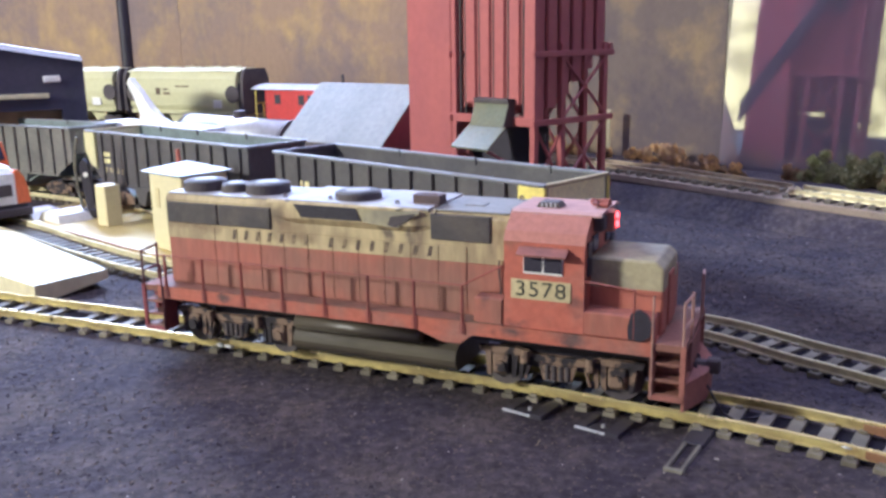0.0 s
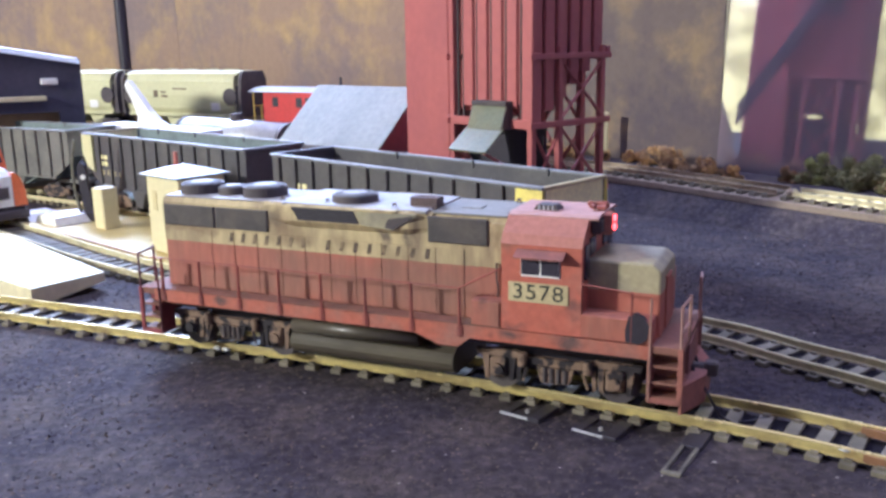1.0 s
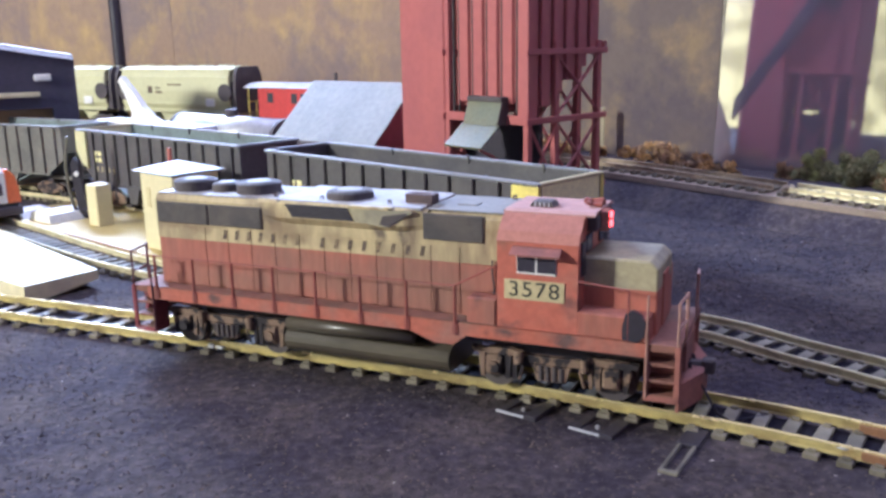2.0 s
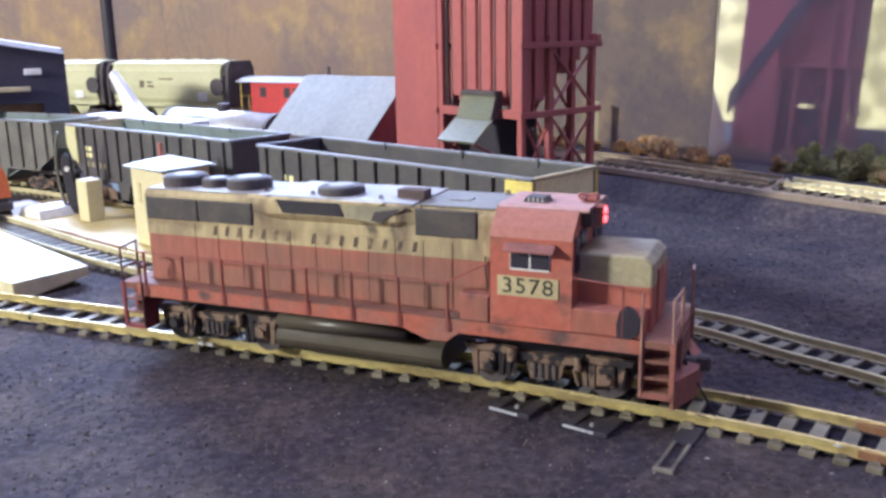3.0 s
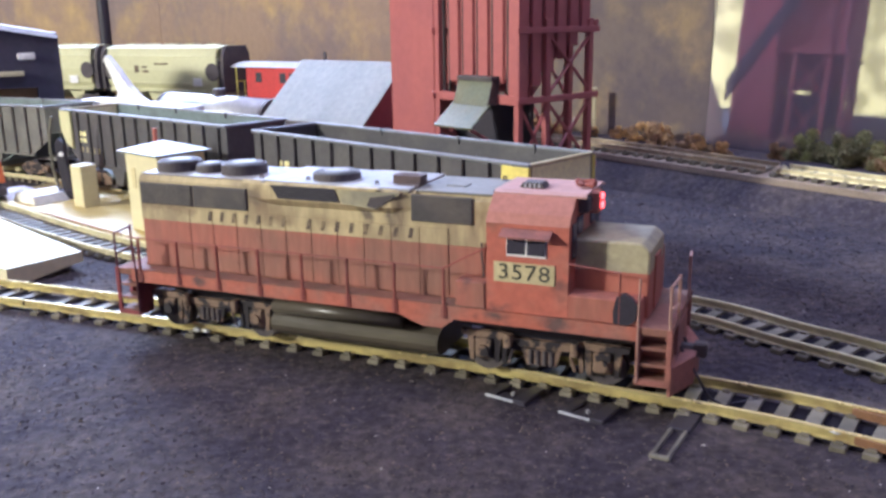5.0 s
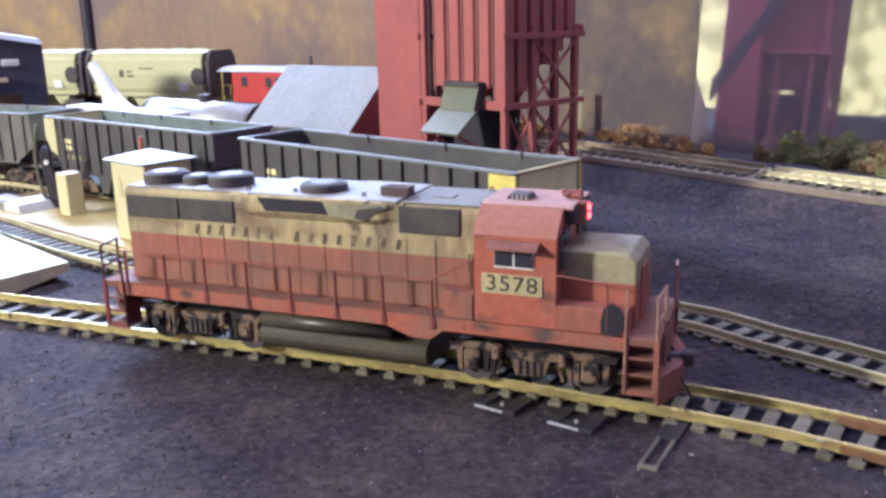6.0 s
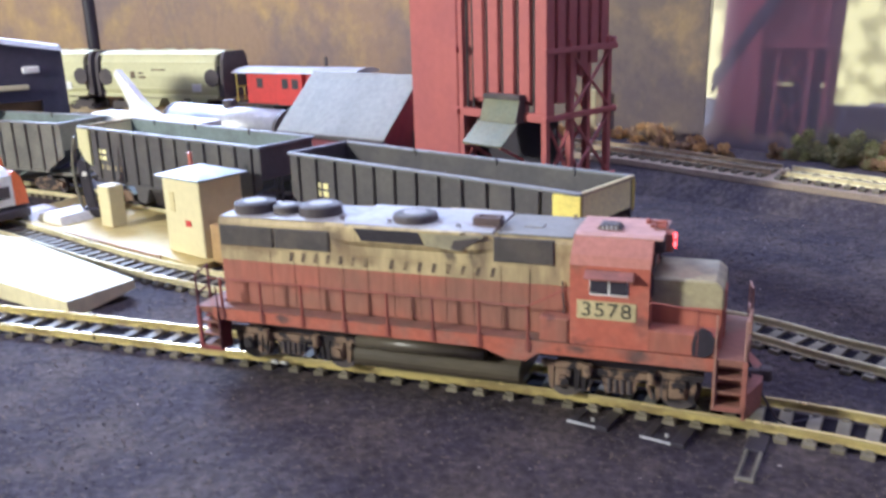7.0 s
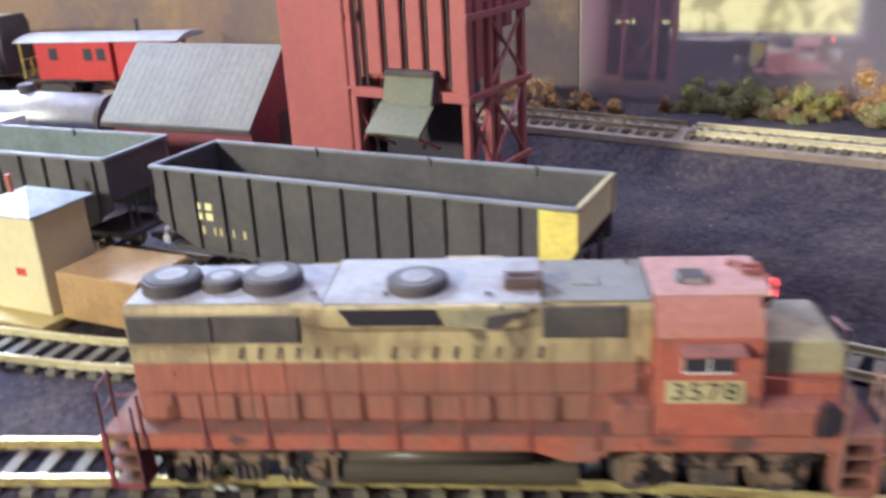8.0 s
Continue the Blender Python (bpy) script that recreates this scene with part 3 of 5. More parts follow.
for s in (-1, 1):
    y0, y1 = sorted((s * 18.8, s * 17.6))
    prism(bm, [(-83, 26.2), (-83, 22.2), (14, 22.2), (22, 19.4), (28, 19.4), (32, 22.4), (83, 22.4), (83, 26.2)], y0, y1)
box(bm, -84, 84, -17.6, 17.6, 23.2, 26.4, 0.2)
part("frame", bm, SILLRED, loco)
bm = bmesh.new()
box(bm, -82, 82, -11, 11, 18.5, 23.2)
part("underframe", bm, BLACK, loco)

# fuel tank with rounded lower edges and the air reservoirs above it
bm = bmesh.new()
prism(bm, [(-12, 16.4)] + [(-11.2 - 4.4 * math.sin(q * math.pi / 8), 12.2 + 4.0 * math.cos(q * math.pi / 8)) for q in range(1, 8)] + [(-10, 8.2), (10, 8.2)]
      + [(11.2 + 4.4 * math.sin(q * math.pi / 8), 12.2 - 4.0 * math.cos(q * math.pi / 8)) for q in range(1, 8)] + [(12, 16.4)], -32, 25, "x")
part("fuel_tank", bm, TANK, loco)
for s in (-1, 1):
    bm = bmesh.new()
    tube(bm, (-30, s * 15.6, 18.7), (14, s * 15.6, 18.7), 2.1, 16)
    part("air_reservoir", bm, TANK, loco, smooth=True)

# long hood
H = 12.6
bm = bmesh.new()
box(bm, -81.6, 41, -H, H, 26.4, 42.3, 0.35)
lower = part("lower_hood", bm, RED, loco)
bm = bmesh.new()
prism(bm, [(-H, 42.3), (H, 42.3), (H, 55.4), (H - 1.2, 57.0), (-H + 1.2, 57.0), (-H, 55.4)], -81.6, 41, "x")
upper = part("upper_hood", bm, CREAM, loco, "cream upper band, soot-stained")
# Front panel is coloured greyer for weaker light there, besides its dust.
for x0, x1, w, z in ((-81.2, -34, H - 0.9, 57.5), (-33.6, 16.5, H + 0.9, 57.9), (17, 41, H - 0.6, 57.6)):
    bm = bmesh.new()
    box(bm, x0, x1, -w, w, 56.9, z, 0.25)
    part("roof_panel", bm, ROOF if x0 < 0 else ROOFGREY, loco, "dusty pale roof panel" if x0 < 0 else "grey roof panel, dust and weaker light in its colour")
# flared dynamic brake blister: sloping ends, a dark grid and a grimy hatch below the roof edge
for s in (-1, 1):
    bm = bmesh.new()
    rings = []
    for x, out, low in ((-41, -0.1, 52.6), (-35, 0.3, 51.2), (-29.5, 1.9, 50.4), (11, 1.9, 50.4), (15.5, 0.4, 51.2), (18, -0.1, 53.0)):
        rings.append([bm.verts.new(Vector((x, s * (H + q), z)) * MM) for q, z in ((-0.6, low - 0.8), (0.06 + out * 0.1, low), (0.1 + out, 52.4), (0.1 + out, 56.5), (out - 0.5, 57.5), (-0.6, 57.5))])
    for p, q in zip(rings, rings[1:]):
        for k in range(6):
            bm.faces.new((p[k], q[k], q[(k + 1) % 6], p[(k + 1) % 6]))
    bm.faces.new(rings[0])
    bm.faces.new(rings[-1][::-1])
    bmesh.ops.recalc_face_normals(bm, faces=bm.faces)
    part("brake_housing", bm, CREAM, upper)
    bm = bmesh.new()
    prism(bm, [(-29.4, 56.8), (-26.8, 52.8), (-5.4, 52.8), (-7.4, 56.8)], *sorted((s * (H + 1.7), s * (H + 2.25))))
    grid = part("brake_grid", bm, BLACK, upper)
    for k in range(5):
        boxpart("slat", BLACK, grid, -27.2, -6.8, *sorted((s * (H + 2.2), s * (H + 2.4))), 53.2 + 0.75 * k, 53.4 + 0.75 * k)
    bm = bmesh.new()
    prism(bm, [(-7.0, 56.9), (-4.8, 52.6), (5.2, 51.6), (6.6, 51.6), (13.8, 56.2), (13.6, 56.9)], *sorted((s * (H + 1.6), s * (H + 2.2))))
    hatch = part("access_hatch", bm, GRIMESHADE, upper, "grimy buff access hatch")
    # Darker wedge on the face of the hatch.
    bm = bmesh.new()
    prism(bm, [(4.6, 55.0), (3.4, 52.4), (5.4, 52.0), (6.4, 52.0), (12.6, 55.8), (12.4, 56.3)], *sorted((s * (H + 2.1), s * (H + 2.5))))
    part("louvre", bm, DARK, hatch)
    bm = bmesh.new()
    prism(bm, [(-7.2, 56.8), (6, 56.8), (7.4, 57.7), (-6.6, 57.7)], *sorted((s * (H + 0.6), s * (H + 2.6))))
    part("rain_lip", bm, CREAM, hatch)
    # screened intakes
    for x0, x1, z0, z1 in ((-81, -60.4, 47.6, 54.6), (-60, -39.5, 47.6, 54.6), (16.6, 35.5, 48.6, 56.4)):
        bm = bmesh.new()
        y = s * H
        a, b = sorted((y - s * 0.3, y + s * 0.55))
        box(bm, x0, x1, a, b, z0, z1, 0.2)
        scr = part("intake_screen", bm, GRILL, upper)
        k = 9
        for i in range(k):
            bm = bmesh.new()
            z = z0 + 0.6 + (z1 - z0 - 1.2) * i / (k - 1)
            a2, b2 = sorted((y + s * 0.5, y + s * 0.8))
            box(bm, x0 + 0.5, x1 - 0.5, a2, b2, z - 0.16, z + 0.16)
            part("slat", bm, GRILL, scr)
    bm = bmesh.new()
    box(bm, -79.5, 27.9, *sorted((s * (H - 0.4), s * (H + 0.12))), 27.0, 46.9)
    part("door_seam", bm, SEAM, lower)
    # engine-room doors with latches
    xs_ = [-79.6, -71, -62, -53, -44, -35, -26, -17, -8, 1, 10, 19]
    for x in xs_:
        bm = bmesh.new()
        a, b = sorted((s * (H - 0.2), s * (H + 0.28)))
        box(bm, x + 0.1, x + 8.9, a, b, 27.1, 42.3, 0.08)
        for z in (30, 39):
            a2, b2 = sorted((s * (H + 0.2), s * (H + 0.5)))
            box(bm, x + 7.9, x + 8.4, a2, b2, z, z + 0.9, 0.1)
        d = part("hood_door", bm, RED, lower)
        bm = bmesh.new()
        box(bm, x + 0.1, x + 8.9, a, b, 42.3, 47.0, 0.08)
        part("hood_door", bm, CREAM, upper)
# lettering on the cream band: plain leaning bars, one per letter
for s in (-1,):
    xs_ = [-55.0 + 4.55 * i for i in range(7)] + [-18.6 + 4.85 * i for i in range(8)]
    for i, x in enumerate(xs_):
        bm = bmesh.new()
        y0, y1 = sorted((s * (H + 0.26), s * (H + 0.42)))
        lean, w, h0, h1 = 0.7, 1.25, 43.4, 46.5
        prism(bm, [(x, h0), (x + w, h0), (x + w + lean, h1), (x + lean, h1)], y0, y1)
        part("lettering", bm, FADED, upper)


def fan(x, y, r, h):
    bm = bmesh.new()
    tube(bm, (x, y, 57.3), (x, y, 57.3 + h), r, 28, r * 0.97)
    f = part("radiator_fan", bm, DARK, loco, "dark grey round roof fan")
    bm = bmesh.new()
    for k in range(1, 6):
        rr = r * 0.93 * k / 5.5
        tube(bm, (x, y, 57.3 + h), (x, y, 57.3 + h + 0.25 + 0.18 * (k % 2)), rr, 28)
    part("fan_grille", bm, FANTOP, f)
    bm = bmesh.new()
    tube(bm, (x, y, 57.3 + h), (x, y, 57.3 + h + 0.7), r * 0.52, 24)
    part("fan_cap", bm, FANCAP, f)


fan(-72.6, -2.2, 7.5, 3.2)
fan(-60.2, -1.6, 5.2, 2.4)
fan(-47.8, -1.2, 7.5, 3.2)
fan(-12.4, -3.6, 7.5, 2.6)
bm = bmesh.new()
box(bm, 8, 17, -6.5, -4.9, 57.6, 60.5, 0.2)
box(bm, 8, 17, -3.1, -1.5, 57.6, 60.5, 0.2)
box(bm, 8, 9.6, -5.0, -3.0, 57.6, 60.5)
box(bm, 15.4, 17, -5.0, -3.0, 57.6, 60.5)
ex = part("exhaust_vent", bm, SOOTY, loco, "sooty rectangular exhaust vent")
boxpart("exhaust_opening", BLACK, ex, 9.5, 15.5, -5.0, -3.0, 57.7, 58.6)
for x, y in ((-19, -9.5), (4.5, -10), (17.3, -9.5), (37.5, 9), (-36, -9)):
    bm = bmesh.new()
    tube(bm, (x - 0.55, y, 57.4), (x - 0.4, y, 58.9), 0.26, 6)
    tube(bm, (x + 0.55, y, 57.4), (x + 0.4, y, 58.9), 0.26, 6)
    tube(bm, (x - 0.5, y, 58.9), (x + 0.5, y, 58.9), 0.26, 6)
    part("lifting_ring", bm, SOOTY, loco)
boxpart("roof_hatch", ROOFGREY, loco, 24, 30, -4, 1, 57.5, 57.9, bevel=0.1)
rodpart("roof_seam", DARK, loco, (41.2, -11, 58.2), (41.2, 11, 58.2), 0.35)

# cab
CW = 18.3
cab_outline = [(-CW, 26.4), (CW, 26.4), (CW, 51.2), (CW - 1.8, 53.6), (11.6, 57.6), (9.5, 58.2), (-9.5, 58.2), (-11.6, 57.6), (-CW + 1.8, 53.6), (-CW, 51.2)]
bm = bmesh.new()
prism(bm, cab_outline, 41.4, 64.4, "x")
cab = part("cab", bm, CABRED, loco, "red cab with sloping roof shoulders")
# Roof and shoulder skins are coloured paler than the cab's red.
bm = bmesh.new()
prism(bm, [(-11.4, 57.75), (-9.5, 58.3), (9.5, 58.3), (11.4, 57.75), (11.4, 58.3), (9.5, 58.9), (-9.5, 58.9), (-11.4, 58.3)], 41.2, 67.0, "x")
part("cab_roof", bm, PINKROOF, cab, "pinkish cab roof")
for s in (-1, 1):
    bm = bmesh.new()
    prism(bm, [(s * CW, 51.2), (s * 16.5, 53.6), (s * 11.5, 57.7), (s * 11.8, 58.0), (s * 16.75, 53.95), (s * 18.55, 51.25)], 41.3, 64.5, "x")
    part("roof_shoulder", bm, PALERED, cab, "salmon roof shoulder, paler than the cab")
bm = bmesh.new()
box(bm, 64.3, 64.9, -15.6, -11.6, 42, 51.5)
box(bm, 64.3, 64.9, 11.6, 15.6, 42, 51.5)
box(bm, 64.3, 64.9, -10.4, -4.6, 47.6, 52.5)
box(bm, 64.3, 64.9, 4.6, 10.4, 47.6, 52.5)
part("windscreen", bm, GLASS, cab)
boxpart("number_board", DARK, cab, 64.3, 67.2, -9, 9, 53.4, 57.6, bevel=0.4)
bm = bmesh.new()
box(bm, 64.4, 69.2, -4.6, 0.2, 52.6, 58.6, 0.5)
lampbox = part("headlight_housing", bm, CABRED, cab)
for z in (54.7, 57.2):
    bm = bmesh.new()
    tube(bm, (69.0, -2.4, z), (69.8, -2.4, z), 0.95, 16)
    part("headlight_lens", bm, glow("red_marker_%d" % int(z), (1.0, 0.07, 0.06), 6.0), lampbox, "glowing red marker light")
for s in (-1, 1):
    y = s * CW
    a, b = sorted((y - s * 0.2, y + s * 0.35))
    bm = bmesh.new()
    box(bm, 47.2, 58.4, a, b, 42.4, 48.4, 0.1)
    w = part("side_window", bm, WHITE, cab, "pale-framed sliding cab window")
    for x0, x1 in ((47.4, 52.5), (53.1, 58.2)):
        bm = bmesh.new()
        a2, b2 = sorted((y + s * 0.3, y + s * 0.5))
        box(bm, x0, x1, a2, b2, 43.0, 48.2)
        part("pane", bm, GLASS, w)
    bm = bmesh.new()
    prism(bm, [(y, 50.2), (y, 49.6), (y + s * 3.6, 48.0), (y + s * 3.6, 48.5)], 46.0, 60.0, "x")
    part("sunshade", bm, DUSTRED, cab)
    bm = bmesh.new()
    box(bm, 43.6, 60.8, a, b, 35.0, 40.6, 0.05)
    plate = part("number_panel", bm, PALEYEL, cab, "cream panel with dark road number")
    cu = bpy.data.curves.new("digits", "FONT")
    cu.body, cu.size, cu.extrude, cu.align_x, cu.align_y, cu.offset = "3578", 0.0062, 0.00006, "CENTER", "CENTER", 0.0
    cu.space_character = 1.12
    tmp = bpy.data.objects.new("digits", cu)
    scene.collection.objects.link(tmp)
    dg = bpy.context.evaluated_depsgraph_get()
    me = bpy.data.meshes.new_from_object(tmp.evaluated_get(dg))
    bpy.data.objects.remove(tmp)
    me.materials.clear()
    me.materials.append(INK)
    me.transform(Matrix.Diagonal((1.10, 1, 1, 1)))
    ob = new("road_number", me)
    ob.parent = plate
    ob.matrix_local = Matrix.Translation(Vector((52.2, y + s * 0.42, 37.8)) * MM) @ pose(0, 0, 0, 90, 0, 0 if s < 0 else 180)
    # equipment box panels below the cab and ahead of it
    bm = bmesh.new()
    box(bm, 32.2, 40.8, *sorted((s * 17.9, s * 18.5)), 26.6, 33.8, 0.15)
    box(bm, 32.2, 41.2, *sorted((s * 12, s * 18.0)), 26.4, 34.0, 0.2)
    part("battery_box", bm, RED, loco)
    bm = bmesh.new()
    box(bm, 64.4, 83.5, *sorted((s * 11, s * 18.4)), 26.4, 33.0, 0.3)
    part("nose_step_box", bm, RED, loco)
bm = bmesh.new()
prism(bm, [(46.8, 58.7), (54.4, 58.7), (53.2, 60.4), (48.0, 60.4)], -6.2, -1.0)
vent = part("roof_vent", bm, GRILL, cab, "dark trapezoid roof vent")
for i in range(4):
    boxpart("slat", RIMGREY, vent, 48.4 + 1.3 * i, 48.9 + 1.3 * i, -6.4, -6.0, 59.0, 60.2)
bm = bmesh.new()
for y, z in ((-1.8, 60.2), (0, 61.0), (1.8, 60.2)):
    tube(bm, (63.2, y, z - 0.4), (66.8, y, z - 0.4), 0.4, 10, 0.85)
tube(bm, (63, 0, 58.6), (63, 0, 61), 0.5, 8)
box(bm, 62.4, 63.6, -3, 3, 59.6, 60.4)
part("horn", bm, RAILING, cab)
bm = bmesh.new()
bmesh.ops.create_uvsphere(bm, u_segments=12, v_segments=8, radius=1.0 * MM, matrix=Matrix.Translation(Vector((61, 4, 59.6)) * MM))
part("bell", bm, RAILING, cab, smooth=True)

# short nose
N_ = 11.2
bm = bmesh.new()
prism(bm, [(-N_, 26.4), (N_, 26.4), (N_, 38.6), (-N_, 38.6)], 64.4, 84.5, "x")
e = [e for e in bm.edges if min(v.co.x for v in e.verts) > 0.08 and abs(e.verts[0].co.z - e.verts[1].co.z) > 0.001]
bmesh.ops.bevel(bm, geom=e, offset=0.7 * MM, segments=2, affect="EDGES", profile=0.5)
nose = part("nose", bm, RED, loco, "short red nose below a cream band")
bm = bmesh.new()
prism(bm, [(64.4, 38.6), (84.5, 38.6), (84.5, 44.8), (82.2, 46.8), (64.4, 46.8)], -N_, N_)
e = [e for e in bm.edges if max(v.co.z for v in e.verts) > 0.044 and max(v.co.x for v in e.verts) > 0.08]
bmesh.ops.bevel(bm, geom=e, offset=0.7 * MM, segments=2, affect="EDGES", profile=0.5)
part("nose_top", bm, GRIMESHADE, nose, "grimy cream nose top, darkened for shade beside the cab")
bm = bmesh.new()
box(bm, 84.3, 85.0, -4, 4, 27, 42, 0.2)
part("nose_door", bm, RED, nose)
for s in (-1, 1):
    bm = bmesh.new()
    prism(bm, [(76.8, 26.6), (80.6, 26.4), (82.6, 28.0), (83.0, 32.0), (81.4, 34.0), (79.4, 35.0), (77.4, 33.8), (76.6, 30.0)], *sorted((s * 17.2, s * 18.9)))
    part("sand_filler", bm, BLACK, loco)


# end platforms, steps and handrails
def end_platform(x0, x1, d):
    """d: +1 for the front, -1 for the rear."""
    lo, hi = sorted((x0, x1))
    bm = bmesh.new()
    box(bm, lo, hi, -18.6, 18.6, 24.2, 26.4, 0.2)
    part("end_platform", bm, WALKWAY, loco)
    bm = bmesh.new()
    xe = x1
    pw, pz = (17.8, 9.6) if d > 0 else (13.0, 14.0)
    if d > 0:
        prism(bm, [(-pw, pz + 1), (-9, pz), (9, pz), (pw, pz + 1), (pw, 15.6), (9.5, 16.4), (8.5, 24.4), (-8.5, 24.4), (-9.5, 16.4), (-pw, 15.6)], xe - 0.9, xe + 0.3, "x")
    else:
        prism(bm, [(-pw, pz + 1), (-9, pz), (9, pz), (pw, pz + 1), (pw, 24.4), (-pw, 24.4)], xe - 0.3, xe + 0.9, "x")
    if d > 0:
        prism(bm, [(xe, -17.6), (xe + 4.6, -6), (xe + 4.6, 6), (xe, 17.6), (xe - 0.8, 17.6), (xe - 0.8, -17.6)], 7.6, 15.5, "z")
    part("pilot", bm, DUSTRED if d > 0 else CRIMSON, loco)
    bm = bmesh.new()
    tube(bm, (xe, 0, 15.5), (xe + d * 5, 0, 15.5), 1.5, 8)
    box(bm, *sorted((xe + d * 3.6, xe + d * 7.2)), -1.9, 1.9, 13.4, 17.6, 0.5)
    part("coupler", bm, DARK, loco)
    bm = bmesh.new()
    for y in (-3.6, 3.6):
        tube(bm, (xe + d * 0.4, y, 17), (xe + d * 2.4, y * 1.1, 12.5), 0.5, 6)
    part("brake_hose", bm, BLACK, loco)
    for s in (-1, 1):
        y0, y1 = sorted((s * 12.5, s * 18.8))
        bm = bmesh.new()
        box(bm, *sorted((xe - d * 9.2, xe - d * 8.2)), y0, y1, 10.6, 24.4, 0.1)
        box(bm, *sorted((xe - d * 9.2, xe - d * 0.2)), *sorted((s * 12.3, s * 12.9)), 10.6 if d > 0 else 18, 24.4, 0.1)
        box(bm, *sorted((xe - d * 9.2, xe - d * 8.0)), *sorted((s * 18.2, s * 18.8)), 10.6, 26.4, 0.1)
        box(bm, *sorted((xe - d * 1.2, xe + d * 0.2)), *sorted((s * 18.2, s * 19.0)), 10.6, 26.4, 0.1)
        box(bm, *sorted((xe - d * 9.2, xe + d * 0.2)), *sorted((s * 18.2, s * 19.0)), 10.4, 11.8, 0.1)
        st = part("corner_steps", bm, DUSTRED if d > 0 else CRIMSON, loco)
        for k, z in enumerate((11.4, 15.6, 20.2)):
            bm = bmesh.new()
            box(bm, *sorted((xe - d * 8.2, xe - d * 0.6)), y0 + 0.3, y1 - 0.3, z, z + 0.8, 0.1)
            part("tread", bm, WALKWAY, st)
        bm = bmesh.new()
        tube(bm, (xe - d * 0.6, s * 18.6, 12), (xe - d * 0.6, s * 18.6, 38), 0.38, 6)
        tube(bm, (xe - d * 0.6, s * 18.6, 38), (xe + d * 0.3, s * 10, 38.4), 0.4, 6)
        tube(bm, (xe - d * 0.6, s * 18.6, 31), (xe + d * 0.3, s * 10, 31.4), 0.4, 6)
        tube(bm, (xe + d * 0.3, s * 10, 26), (xe + d * 0.3, s * 10, 39), 0.45, 6)
        part("end_handrail", bm, WORNWIRE if d > 0 else MAROON, loco)
        rodpart("grab_iron", WORNWIRE if d > 0 else MAROON, loco, (xe - d * 8.6, s * 19.0, 11), (xe - d * 8.6, s * 19.0, 39.5 if d > 0 else 34), 0.34, 6)


end_platform(84, 92, 1)
end_platform(-82, -89.6, -1)
for s in (-1, 1):
    posts = [-79 + 15.4 * i for i in range(8)]
    y = s * 18.9
    for x in posts:
        bm = bmesh.new()
        tube(bm, (x, y, 22.6), (x, y, 37.4), 0.56, 6, 0.48)
        box(bm, x - 0.9, x + 0.9, *sorted((y - s * 0.6, y + s * 0.3)), 22.6, 25.8, 0.1)
        part("handrail_post", bm, RAILING, loco)
    bm = bmesh.new()
    box(bm, -83.6, 41.2, *sorted((s * 12.7, s * 18.7)), 26.3, 26.65, 0.1)
    part("walkway", bm, WALKWAY, loco, "dust-covered running board")
    bm = bmesh.new()
    tube(bm, (-84, y, 37.2), (posts[-1], y, 37.2), 0.22, 6)
    tube(bm, (posts[-1], y, 37.2), (41.2, s * 18.6, 44.0), 0.28, 6)
    part("handrail", bm, RAILING, loco)
    bm = bmesh.new()
    tube(bm, (64.6, s * 18.6, 41.6), (78.2, s * 18.6, 40.4), 0.26, 6)
    tube(bm, (78.2, s * 18.6, 40.4), (78.2, s * 18.6, 26), 0.36, 6)
    part("handrail", bm, RAILING, loco)
    bm = bmesh.new()
    for a, b in (((38.2, 44), (38.2, 40)), ((38.2, 40), (38.8, 36)), ((38.8, 36), (38.2, 31))):
        tube(bm, (a[0], s * (H + 0.7), a[1]), (b[0], s * (H + 0.7), b[1]), 0.3, 6)
    part("drain_pipe", bm, DARK, loco)


